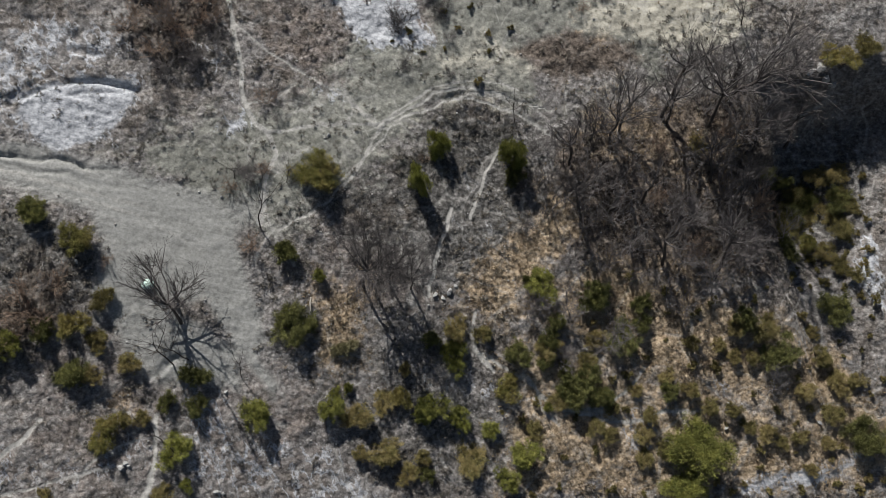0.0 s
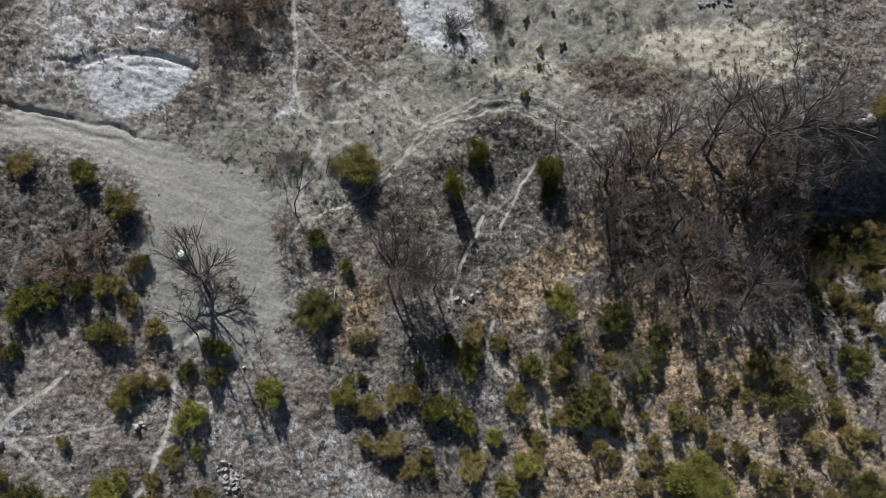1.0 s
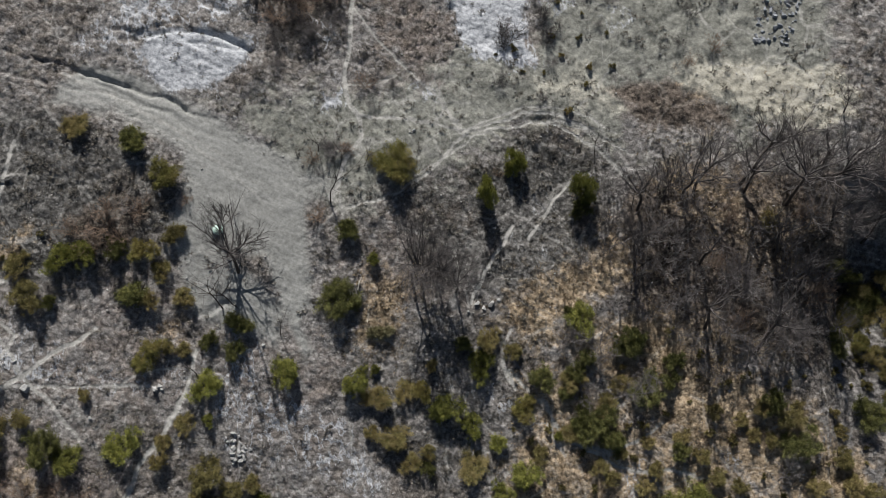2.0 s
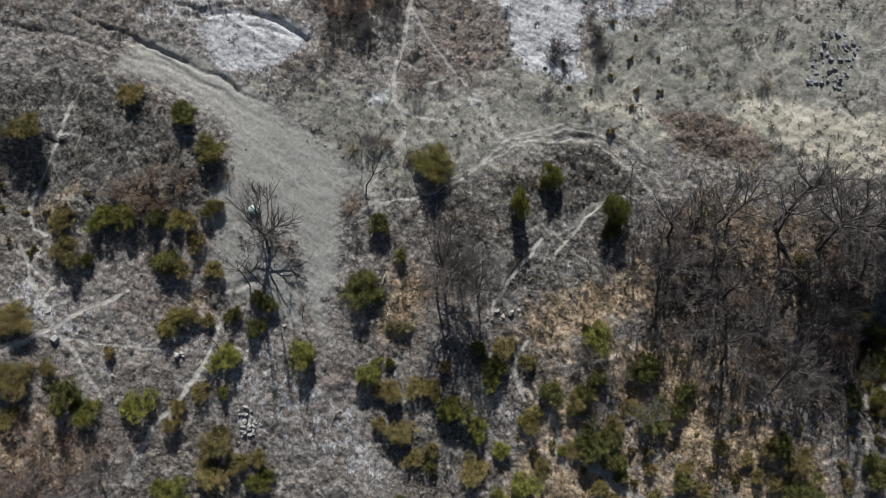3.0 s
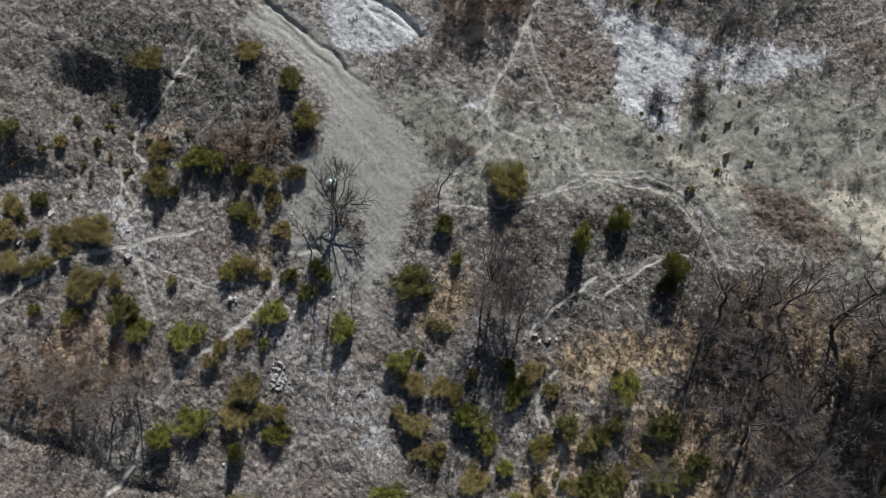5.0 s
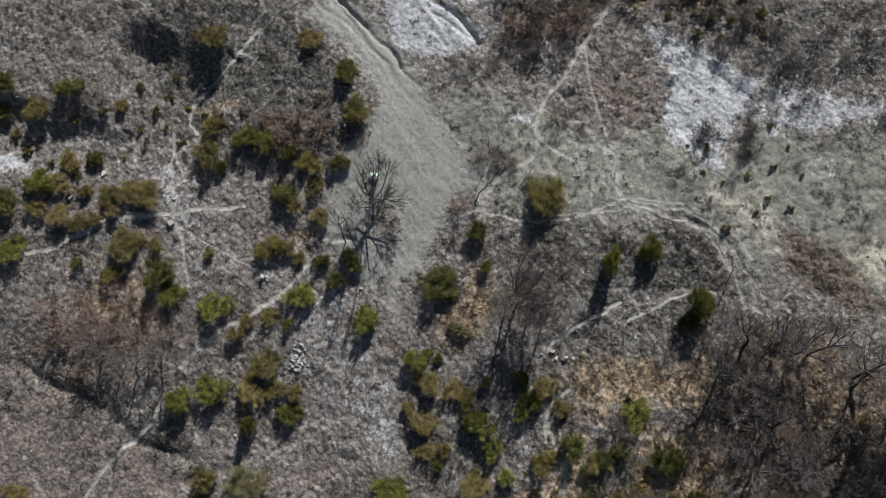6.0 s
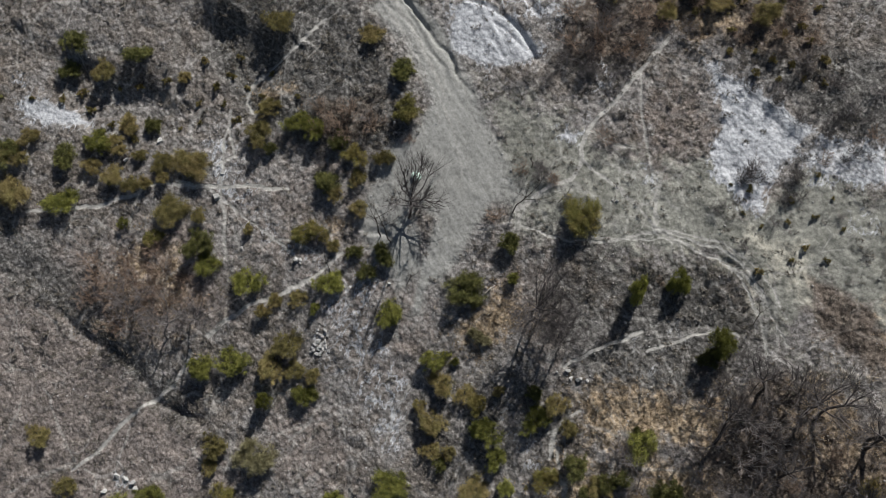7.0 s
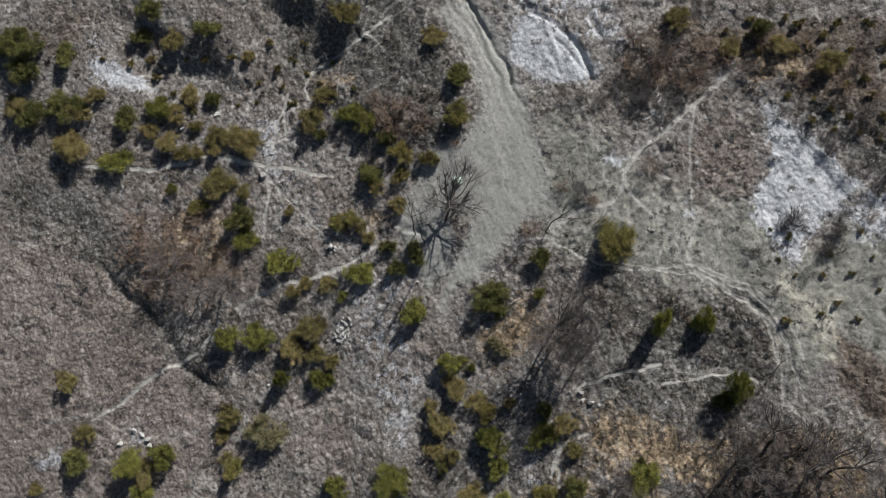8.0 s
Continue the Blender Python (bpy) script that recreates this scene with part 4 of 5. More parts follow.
DARK_A = [(-30.7, 30.4, 2.26), (-14.0, 29.4, 2.13), (3.8, 36.6, 1.79), (-13.2, 24.5, 3.23), (-11.8, 24.6, 1.27), (-27.4, 20.7, 2.64), (-21.5, 18.8, 1.44), (-19.7, 18.8, 1.69), (-19.8, 20.6, 2.11), (-3.3, 24.2, 1.65), (-3.4, 14.8, 1.25), (3.6, 23.7, 2.11), (4.5, 29.0, 0.88), (10.0, 27.9, 2.04), (8.6, 27.5, 1.42), (11.8, 24.9, 2.76), (7.9, 21.1, 2.47), (9.6, 21.1, 2.03), (23.8, 24.3, 3.05), (29.2, 28.0, 2.78), (30.8, 18.6, 3.13), (24.5, 38.5, 2.00), (28.3, 37.7, 2.24), (25.9, 38.8, 1.81)]
DARK_B = [(7.1, 22.5, 1.75), (6.5, 26.3, 1.67), (27.7, 36.5, 2.54), (30.6, 36.9, 2.23), (25.4, 32.5, 2.26), (-54.3, -3.7, 3.27), (-53.3, -2.7, 2.49), (-51.5, -4.4, 2.81), (-51.2, -0.2, 2.26), (-47.3, -1.8, 3.35), (-48.2, -4.3, 2.47), (-48.2, -5.8, 1.94), (-43.8, 2.4, 2.45), (-41.3, 10.4, 1.91), (-50.5, 8.5, 2.37), (-49.8, 7.1, 1.92), (-46.3, 12.6, 2.24), (-33.5, 17.8, 1.34), (-29.9, 22.9, 1.85), (-30.7, 8.3, 2.62), (-20.5, -14.2, 2.76), (-19.9, 54.1, 2.21)]
OLIVE_A = [(-25.8, 25.4, 1.83), (-26.1, 22.4, 1.69), (-26.2, 20.3, 1.67), (-24.1, 21.2, 1.61), (-23.3, 17.8, 1.35), (-24.3, 17.6, 1.10), (-21.5, 12.9, 1.81), (-29.0, 12.5, 1.00), (-8.3, 18.8, 2.42), (-6.6, 19.8, 1.95), (-6.7, 16.6, 2.42), (-8.3, 16.3, 1.23), (-5.0, 22.3, 1.11), (-1.1, 25.3, 1.99), (0.7, 24.8, 1.65), (-3.7, 16.1, 1.26), (-0.1, 16.0, 2.92), (-4.8, 14.9, 1.72), (4.9, 18.3, 1.65), (5.9, 24.2, 2.02), (6.7, 20.7, 1.83), (9.4, 18.7, 1.49), (10.7, 18.1, 1.49), (13.1, 18.4, 1.67)]
OLIVE_B = [(13.3, 16.8, 1.66), (14.8, 17.4, 1.76), (13.9, 19.7, 1.41), (10.8, 20.1, 1.13), (12.7, 21.4, 1.32), (31.5, 46.2, 2.26), (30.1, 35.0, 2.61), (22.9, 25.8, 2.31), (20.8, 26.1, 1.77), (27.1, 26.2, 1.33), (27.4, 24.4, 1.87), (25.9, 21.5, 1.60), (28.1, 20.2, 2.04), (28.9, 22.2, 1.95), (30.6, 22.7, 1.60), (25.4, 18.3, 1.33), (27.7, 18.1, 1.33), (26.3, 16.0, 1.15), (23.0, 18.3, 1.68), (24.0, 17.9, 1.14), (20.4, 24.0, 1.33), (21.7, 24.0, 1.32), (19.0, 24.7, 1.33), (17.1, 24.8, 1.33)]
OLIVE_C = [(15.0, 22.4, 1.50), (16.7, 21.5, 1.50), (18.2, 20.5, 1.58), (20.2, 20.1, 1.32), (21.5, 19.0, 1.50), (18.1, 39.2, 1.81), (26.3, 35.0, 2.25), (26.7, 36.8, 2.03), (30.6, 39.0, 2.23), (31.2, 30.5, 1.60), (27.4, 38.7, 2.24), (29.4, 39.3, 2.23), (30.6, 37.5, 2.05), (28.3, 36.7, 2.06), (29.5, 36.2, 2.24), (26.7, 35.7, 1.80), (31.3, 36.3, 1.78), (8.9, 23.2, 1.85), (9.8, 24.9, 1.76), (29.2, 32.8, 1.97), (30.1, 31.3, 1.78), (-46.4, -1.1, 2.67), (-49.8, -6.5, 2.47), (-46.8, 0.9, 1.70)]
OLIVE_D = [(-43.1, 8.8, 2.11), (-41.9, 6.8, 2.22), (-40.3, 5.1, 2.22), (-41.6, 4.1, 1.69), (-38.3, 6.2, 1.88), (-37.8, 7.2, 1.36), (-40.2, 8.1, 1.36), (-38.2, 9.4, 1.98), (-37.1, 8.8, 1.35), (-36.3, 11.4, 3.45), (-44.3, -2.8, 3.32), (-47.5, 9.5, 2.23), (-43.1, 15.2, 1.36), (-41.2, 24.3, 2.71), (-35.8, 19.8, 2.19), (-34.7, 17.7, 2.39), (-34.7, 30.3, 2.35), (-34.4, 8.1, 3.25), (-32.8, 9.5, 1.56), (-22.8, 9.7, 1.33), (-23.0, 11.1, 1.53), (-19.4, 10.3, 2.85), (-18.8, 8.1, 2.66), (-17.3, 9.3, 1.83)]
OLIVE_E = [(-16.1, 10.4, 1.52), (-27.2, -12.4, 2.23), (-22.1, -12.9, 2.22), (-16.6, -9.1, 2.40), (-20.4, -19.1, 1.59), (-17.0, 0.1, 2.36), (-15.8, -1.5, 1.65), (-18.0, 54.4, 2.19), (-14.7, 56.9, 2.64), (-20.3, 51.1, 2.02), (-24.3, 48.8, 2.44)]
DARK_C = [(9.7, 28.1, 2.0), (5.9, 24.8, 1.7), (8.6, 22.1, 2.6), (7.4, 21.0, 1.8), (13.3, 27.3, 1.7), (13.1, 26.0, 1.5), (5.8, 23.2, 1.6), (10.0, 21.1, 1.8), (21.1, 26.3, 2.0), (15.3, 21.3, 1.5)]
PALE_A = [(-9.4, 23.3, 1.78), (-13.9, 2.7, 3.28)]
RUSSET_A = [(-16.3, 29.9, 2.01), (-25.7, 27.8, 1.39), (-15.2, 40.6, 2.15), (-31.2, 25.1, 2.40), (-29.8, 23.6, 2.80), (-31.4, 22.4, 2.37), (-20.3, 46.2, 2.17), (-15.3, 35.4, 1.53), (-3.4, 37.2, 1.14), (-33.6, -0.4, 3.15), (-33.3, -2.5, 2.63), (-30.3, 2.6, 3.13), (-33.2, 2.3, 2.61), (-31.8, 1.7, 3.67), (-31.1, 4.3, 3.13), (-28.3, 3.0, 3.96), (-29.2, 5.6, 2.38), (-22.3, 45.5, 2.91), (-23.2, 43.4, 2.73), (-19.8, 47.8, 2.50), (-30.9, 23.9, 3.08), (-29.0, 25.7, 2.85), (-33.2, 23.1, 2.37), (-13.1, 58.3, 2.32)]
RUSSET_B = [(-17.2, 56.4, 2.36), (-15.0, 55.7, 2.15), (-25.0, 44.9, 2.94), (-21.5, 49.2, 2.90), (-21.4, 44.6, 2.42), (-19.2, 46.4, 1.92), (-19.6, 49.7, 2.39), (-19.5, 53.2, 2.38), (-14.6, 54.0, 1.88), (-12.5, 56.5, 2.78), (-10.5, 58.0, 2.30), (-34.7, -0.5, 3.16), (-29.8, -1.3, 3.15), (-30.0, 1.3, 3.14), (-27.2, 5.2, 2.89), (-33.0, 4.6, 2.61), (-32.0, -0.6, 3.67), (-1.7, 61.7, 2.12), (-17.5, 33.7, 1.71), (-15.3, 35.3, 1.62), (-2.5, 52.4, 1.63), (-1.5, 56.3, 1.88), (9.3, 49.3, 1.58), (11.0, 50.7, 1.82)]
RUSSET_C = [(6.0, 59.0, 2.10)]
GREY_A = [(-16.7, 34.7, 1.95), (-20.4, 43.0, 2.75), (-23.0, 45.6, 2.59), (-22.2, 43.8, 2.14), (-13.2, 41.4, 1.31), (-29.5, 26.0, 1.85), (-23.4, 38.9, 1.26), (-18.9, 44.1, 1.55), (-5.6, 48.1, 2.07), (-4.8, 44.4, 1.07), (-8.4, 30.1, 2.16), (-3.7, 29.4, 2.16), (-2.7, 31.1, 1.75), (-6.0, 29.7, 3.03), (9.3, 36.0, 4.03), (16.1, 34.4, 3.14), (17.6, 33.8, 3.13), (16.8, 35.1, 2.68), (20.0, 32.9, 2.68), (13.0, 31.6, 2.67), (22.3, 34.3, 3.14), (-26.8, 3.2, 2.59), (-30.4, -0.2, 3.67), (-27.7, 0.7, 3.13)]
GREY_B = [(-22.3, 39.8, 1.56), (-20.3, 43.4, 2.22), (-18.5, 45.0, 1.72), (-16.2, 34.9, 1.94), (-14.4, 39.2, 1.15), (-35.1, 3.7, 2.09), (-9.6, 56.1, 2.30), (-8.9, 53.3, 2.31), (-23.4, 47.7, 1.94), (-22.2, 46.5, 2.91), (-22.6, 42.0, 2.44), (-18.0, 51.4, 1.90), (-14.6, 60.3, 2.33), (-6.8, 56.8, 1.87), (-4.3, 56.4, 2.13), (-4.0, 58.6, 2.32), (-1.3, 58.8, 2.11), (-17.0, 35.2, 1.43), (-13.5, 35.2, 1.24), (2.3, 55.0, 1.49), (-1.3, 46.5, 1.25), (-1.3, 43.6, 1.25), (1.7, 50.5, 0.99), (6.9, 56.7, 1.47)]
HAZE_A = [(4.9, 27.1, 3.2), (8.0, 30.5, 3.4), (7.5, 26.6, 2.8), (11.3, 25.6, 3.2), (7.1, 23.3, 2.4), (16.8, 34.4, 4.2), (22.1, 32.0, 4.0), (16.6, 27.3, 3.2), (10.7, 35.9, 3.6), (17.4, 38.4, 3.4), (10.5, 30.3, 3.0), (16.6, 30.9, 3.4), (20.0, 35.5, 3.6), (13.2, 33.2, 3.4)]
GREY_C = [(8.7, 56.1, 1.46), (4.2, 57.1, 1.86), (8.8, 59.0, 1.83), (-0.4, 54.9, 1.25)]
SOMBRE_A = [(3.6, 35.5, 2.75), (5.8, 36.2, 3.00), (5.8, 38.6, 2.72), (7.8, 35.8, 2.98), (8.7, 37.9, 2.69), (6.3, 34.0, 2.74), (10.8, 36.3, 2.95), (4.4, 32.9, 2.29), (10.5, 40.6, 2.67), (12.2, 37.6, 2.66), (10.1, 34.1, 2.69), (-11.4, 55.2, 2.18), (-9.0, 55.9, 1.88), (-4.3, 54.7, 1.66), (-6.1, 54.7, 1.68), (-5.2, 46.8, 1.40), (-2.7, 49.7, 1.57), (-2.0, 48.6, 1.38), (-14.5, 41.3, 1.42), (-20.7, 46.2, 1.72), (-21.4, 43.5, 2.21), (-19.3, 45.5, 1.72), (-3.7, 51.3, 1.38), (-2.9, 50.0, 1.50)]
# the first six are added to stand in for the ledge's dark shadow band
SOMBRE_C = [(-13.3, 51.4, 1.6), (-10.8, 52.0, 1.9), (-8.4, 52.8, 1.7), (-6.2, 53.1, 1.9), (-4.0, 53.8, 1.6), (-1.6, 54.4, 1.8), (-3.4, 59.6, 2.0), (-0.2, 60.4, 2.2), (-6.4, 57.1, 1.9), (-2.6, 56.7, 1.8), (-8.8, 55.2, 1.6), (-2.9, 50.1, 1.6), (-1.5, 49.2, 1.5), (-5.6, 47.2, 1.7)]
SOMBRE_B = [(-2.2, 48.7, 1.50), (-1.8, 48.0, 1.12), (-5.1, 47.6, 2.52), (-4.1, 55.4, 1.89), (8.2, 53.5, 1.34), (8.8, 52.8, 1.34), (8.3, 50.7, 1.22), (-4.9, 43.8, 1.38), (7.0, 50.0, 0.97), (1.9, 52.4, 0.87), (5.0, 50.0, 0.86), (10.8, 54.8, 1.33), (-1.6, 53.5, 1.25)]
BIG_TREES_A = [(-20.8, 24.3, 7.8, -0.03, 0.36), (11.1, 39.2, 8.4, -0.18, -0.00), (15.7, 40.8, 8.3, -0.12, 0.03), (19.0, 40.6, 10.3, 0.07, -0.05), (20.7, 42.5, 10.8, 0.09, -0.07), (21.9, 48.0, 4.0, -0.05, 0.04)]
STEM_TREES_A = [(-8.0, 27.8, 9.3, 0.03, 0.01), (-6.1, 28.2, 7.0, 0.07, 0.02), (-4.5, 27.9, 6.8, 0.13, -0.01), (-7.1, 27.5, 8.0, 0.02, 0.01)]
FINE_TREES_A = [(21.0, 39.4, 5.3, 0.09, -0.07), (23.4, 44.1, 6.5, 0.19, -0.19), (17.1, 36.1, 3.0, -0.06, 0.04), (-26.2, 3.9, 5.9, 0.21, 0.33), (-26.5, 1.6, 6.2, 0.07, 0.22), (-29.6, 0.1, 5.6, 0.03, 0.22), (17.3, 33.3, 4.3, -0.02, 0.01), (23.1, 36.1, 4.0, -0.03, -0.01), (20.4, 32.4, 4.3, -0.06, 0.02), (12.7, 31.1, 4.0, -0.10, 0.01), (22.5, 31.3, 3.3, -0.08, 0.06), (8.7, 32.3, 3.5, -0.10, 0.00), (16.3, 30.0, 3.5, -0.08, 0.04), (18.7, 28.4, 4.0, -0.07, 0.04), (25.2, 33.2, 4.0, -0.05, 0.04), (7.7, 26.6, 4.3, -0.10, -0.01), (10.9, 24.3, 4.3, -0.13, 0.02), (23.0, 21.3, 3.8, -0.07, 0.06)]
FINE_TREES_B = [(21.1, 30.1, 3.8, -0.05, 0.00), (25.5, 41.4, 4.0, 0.09, -0.08), (27.0, 45.5, 3.8, 0.09, -0.11)]
SAPLINGS_A = [(3.7, 40.7, 3.5, 0.01, -0.01), (6.6, 39.6, 2.0, -0.12, 0.01), (-15.5, 31.3, 5.1, 0.16, 0.08), (-13.6, 34.6, 3.0, 0.13, 0.07), (-17.4, 34.7, 3.3, 0.19, 0.11), (-20.3, 21.9, 4.8, -0.00, -0.00), (7.5, 37.6, 3.8, -0.08, 0.02), (-21.9, 16.4, 3.7, 0.24, 0.21), (-21.3, 21.5, 5.3, 0.07, 0.09), (-16.7, 21.0, 3.1, 0.22, 0.12)]
STONES_A = [(-33.1, 11.8, 0.82), (-40.3, 10.3, 0.73), (-40.5, 6.9, 0.52), (-20.2, -8.4, 0.72), (-19.6, -8.0, 0.62), (-18.9, -7.6, 0.62), (-18.4, -7.7, 0.62), (-19.9, -10.1, 0.62), (-17.93, 11.85, 0.45), (-17.48, 11.95, 0.48), (-17.68, 11.55, 0.48), (-17.53, 12.25, 0.49), (-17.93, 12.30, 0.56), (-17.23, 11.65, 0.48), (-17.18, 12.30, 0.40), (-17.93, 11.60, 0.40), (-17.23, 12.55, 0.40), (-18.23, 13.25, 0.40), (-35.5, 13.0, 0.41), (-39.2, 5.0, 0.42), (-34.2, 13.2, 0.41), (-24.5, 14.5, 0.61), (-17.4, 4.4, 0.41), (-28.2, 11.2, 0.31), (-17.98, 12.40, 0.41), (-17.73, 11.30, 0.36), (-17.03, 11.75, 0.36), (-18.53, 12.65, 0.36), (-18.28, 12.75, 0.44), (-18.03, 12.80, 0.36)]
STONES_B = [(-18.68, 12.85, 0.32), (-17.63, 12.80, 0.40), (-17.63, 12.50, 0.48), (-17.58, 12.15, 0.36), (-17.28, 12.65, 0.32), (-17.98, 12.00, 0.36), (-17.78, 13.20, 0.32), (-16.78, 12.60, 0.36), (-17.13, 12.00, 0.44), (-10.6, 38.3, 0.39), (-1.6, 27.9, 0.60), (-2.7, 27.5, 0.52), (-1.1, 28.3, 0.39), (-2.1, 27.4, 0.43), (28.1, 44.9, 0.98), (28.7, 44.4, 0.98), (27.4, 44.7, 0.80), (29.3, 44.2, 0.71), (-18.18, 13.30, 0.38), (-24.2, 14.8, 0.47), (-24.0, 14.6, 0.39), (20.0, 20.7, 0.40), (19.7, 19.0, 0.43), (27.2, 19.5, 0.53), (1.5, 47.2, 0.41), (1.9, 46.9, 0.36), (-2.7, 33.2, 0.30), (-18.3, 33.2, 0.29), (-27.7, 27.6, 0.36), (-17.7, 19.9, 0.32)]
STONES_C = [(-11.5, 28.8, 0.25), (1.4, 46.7, 0.32), (-6.6, 42.8, 0.27), (3.7, 43.4, 0.27), (25.3, 17.5, 0.36), (27.0, 19.5, 0.39), (16.8, 46.0, 0.36), (29.1, 17.5, 0.36), (-11.0, 36.0, 0.26), (-23.5, 29.4, 0.33), (-16.8, 41.0, 0.30)]
LOW_SHRUB_STRETCHES = [
    ([(11.0, 30.3), (20.7, 30.0), (32.4, 26.7), (33.4, 14.2), (18.0, 14.1), (7.2, 23.3)], 46, 1.1, 0.22, 0.55),
    ([(2.0, 26.3), (9.9, 26.6), (18.2, 21.2), (18.0, 14.1), (1.8, 13.7)], 10, 1.2, 0.25, 0.5),
    ([(25.3, 37.3), (32.7, 39.1), (32.4, 26.7), (25.1, 30.0)], 20, 1, 0.25, 0.6),
    ([(-6.9, 45.1), (-1.4, 53.0), (4.3, 49.2), (2.2, 43.0)], 14, 1.3, 0.2, 0.42),
    ([(-23.6, 50.8), (-16.1, 62.7), (-5.9, 56.0), (-10.6, 53.3)], 26, 1.3, 0.3, 0.6),
    ([(-51.0, 1.7), (-42.1, 22.0), (-34.9, 23.1), (-40.8, 5.8)], 22, 1.5, 0.3, 0.55),
]
WOOD_STRETCH = [(7.1, 39.5), (14.4, 41.6), (22.5, 44.4), (29.2, 47.0), (29.9, 41.2), (26.2, 36.0), (24.7, 30.1), (18.4, 27.4), (9.6, 29.9)]
OUTCROP = [(14.1, 52.4), (14.6, 53.9), (15.2, 55.6), (16.3, 56.2), (16.9, 54.7), (16.6, 52.9), (15.2, 52.2)]
FALLEN = (-11.87, 25.77, -11.87, 26.84)
SACK = (-23.0, 26.6)
dice = random.Random(7)

JUNIPERS = (
    ("green", "bright green rounded juniper bush on the dry slope", GREEN_A + GREEN_B),
    ("upright", "small upright green juniper tree casting a long shadow", UPRIGHT_A),
    ("yellow", "yellow-green juniper bush with browned tips on pale soil", YELLOW_A),
    ("dark", "dark green dense juniper bush casting a deep shadow", DARK_A + DARK_B + DARK_C),
    ("olive", "olive-brown winter juniper bush among dry grass", OLIVE_A + OLIVE_B + OLIVE_C + OLIVE_D + OLIVE_E),
    ("pale", "pale olive broom shrub with thin foliage", PALE_A),
)
STATURE = {"green": 1.0, "upright": 2.6, "yellow": 0.95, "dark": 1.0, "olive": 0.76, "pale": 1.0}
for kind, label, spots in JUNIPERS:
    makers = [bush(100 + 10 * k + len(kind), "juniper_bush", LEAF[kind], label, "bush", 6 + k, 150, 74, 0.055, 0.85 + 0.12 * k) for k in range(4)]
    for ob in makers:
        ob["group"] = "juniper bushes"
    grand = tagged(bush(190 + len(kind), "juniper_bush", LEAF[kind], label, "bush", 11, 240, 90, 0.044, 1.0), group="juniper bushes")
    makers.append(grand)
    for i, (x, y, wide) in enumerate(spots):
        stand(grand if wide > 3.1 else makers[i % 4], x, y, wide * 0.56, dice.uniform(0, 6.28), dice.uniform(0.85, 1.12) * STATURE[kind] * (2.4 / wide) ** 0.35, broad=dice.uniform(0.84, 1.18))
    for ob in makers:
        remove_thing(ob)

for mat, label, spots in ((TWIG_RED, "russet leafless shrub with dense fine twigs", RUSSET_A + RUSSET_B + RUSSET_C), (TWIG_GREY, "grey leafless shrub with a haze of fine twigs", GREY_A + GREY_B + GREY_C + HAZE_A), (TWIG_DARK, "dark brown leafless shrub with dense low twigs", SOMBRE_A + SOMBRE_B + SOMBRE_C)):
    makers = [fuzzy_shrub(300 + k, mat, label) for k in range(3)]
    for i, (x, y, wide) in enumerate(spots):
        stand(makers[i % 3], x, y, wide * 0.5, dice.uniform(0, 6.28), dice.uniform(0.8, 1.1))
    for ob in makers:
        remove_thing(ob)

makers = [bare_tree(400, 1.0, 15, 7, BARK, 0.018, "lone leafless tree with a dark rising crown on the bare clearing", 0.28, TWIG_DARK, 0.8, 0.62)]
makers += [bare_tree(403 + k, 1.0, 9, 7, BARK, 0.015, "tall leafless tree with dark spreading limbs", 0.38, TWIG_DARK, 0.95) for k in range(3)]
for i, (x, y, tall, lx, ly) in enumerate(BIG_TREES_A):
    stand(makers[i and 1 + i % 3], x, y, tall, dice.uniform(0, 6.28), 1.0, (lx, ly))
for ob in makers:
    remove_thing(ob)
makers = [bare_tree(430 + k, 1.0, 12, 8, BARK, 0.016, "leafless tree with a long bare trunk and hazy grey crown", 0.5, TWIG_DARK) for k in range(3)]
for i, (x, y, tall, lx, ly) in enumerate(STEM_TREES_A):
    stand(makers[i % 3], x, y, tall * 0.77, dice.uniform(0, 6.28), 1.0, (lx, ly))
for ob in makers:
    remove_thing(ob)
makers = [bare_tree(450 + k, 1.0, 8, 7, TWIG_GREY, 0.014, "slender leafless tree with a haze of grey twigs") for k in range(4)]
for i, (x, y, tall, lx, ly) in enumerate(FINE_TREES_A + FINE_TREES_B):
    stand(makers[i % 4], x, y, tall, dice.uniform(0, 6.28), 1.0, (lx, ly))
for ob in makers:
    remove_thing(ob)

makers = [bare_tree(480 + k, 1.0, 5, 3, BARK, 0.011, "thin dead sapling standing on the open slope", 0.6) for k in range(3)]
for i, (x, y, tall, lx, ly) in enumerate(SAPLINGS_A):
    stand(makers[i % 3], x, y, tall, dice.uniform(0, 6.28), 1.0, (lx, ly))
for ob in makers:
    remove_thing(ob)


# ---------- woods and low shrubs spread over stretches of the slope ----------
TAKEN = [(x, y, wide) for _, _, spots in JUNIPERS for x, y, wide in spots]


def spread(shape, count, apart, seed):
    """Places inside an outline, clear of the larger bushes and of each other."""
    rng = random.Random(seed)
    low_x, high_x = min(p[0] for p in shape), max(p[0] for p in shape)
    low_y, high_y = min(p[1] for p in shape), max(p[1] for p in shape)
    spots = []
    for _ in range(count * 30):
        x, y = rng.uniform(low_x, high_x), rng.uniform(low_y, high_y)
        if inside(np.array(x), np.array(y), shape) < 0 or any(math.hypot(x - a, y - b) < 0.5 * w + 0.3 for a, b, w in TAKEN):
            continue
        if any(math.hypot(x - a, y - b) < apart for a, b in spots):
            continue
        spots.append((x, y))
        if len(spots) == count:
            break
    return spots


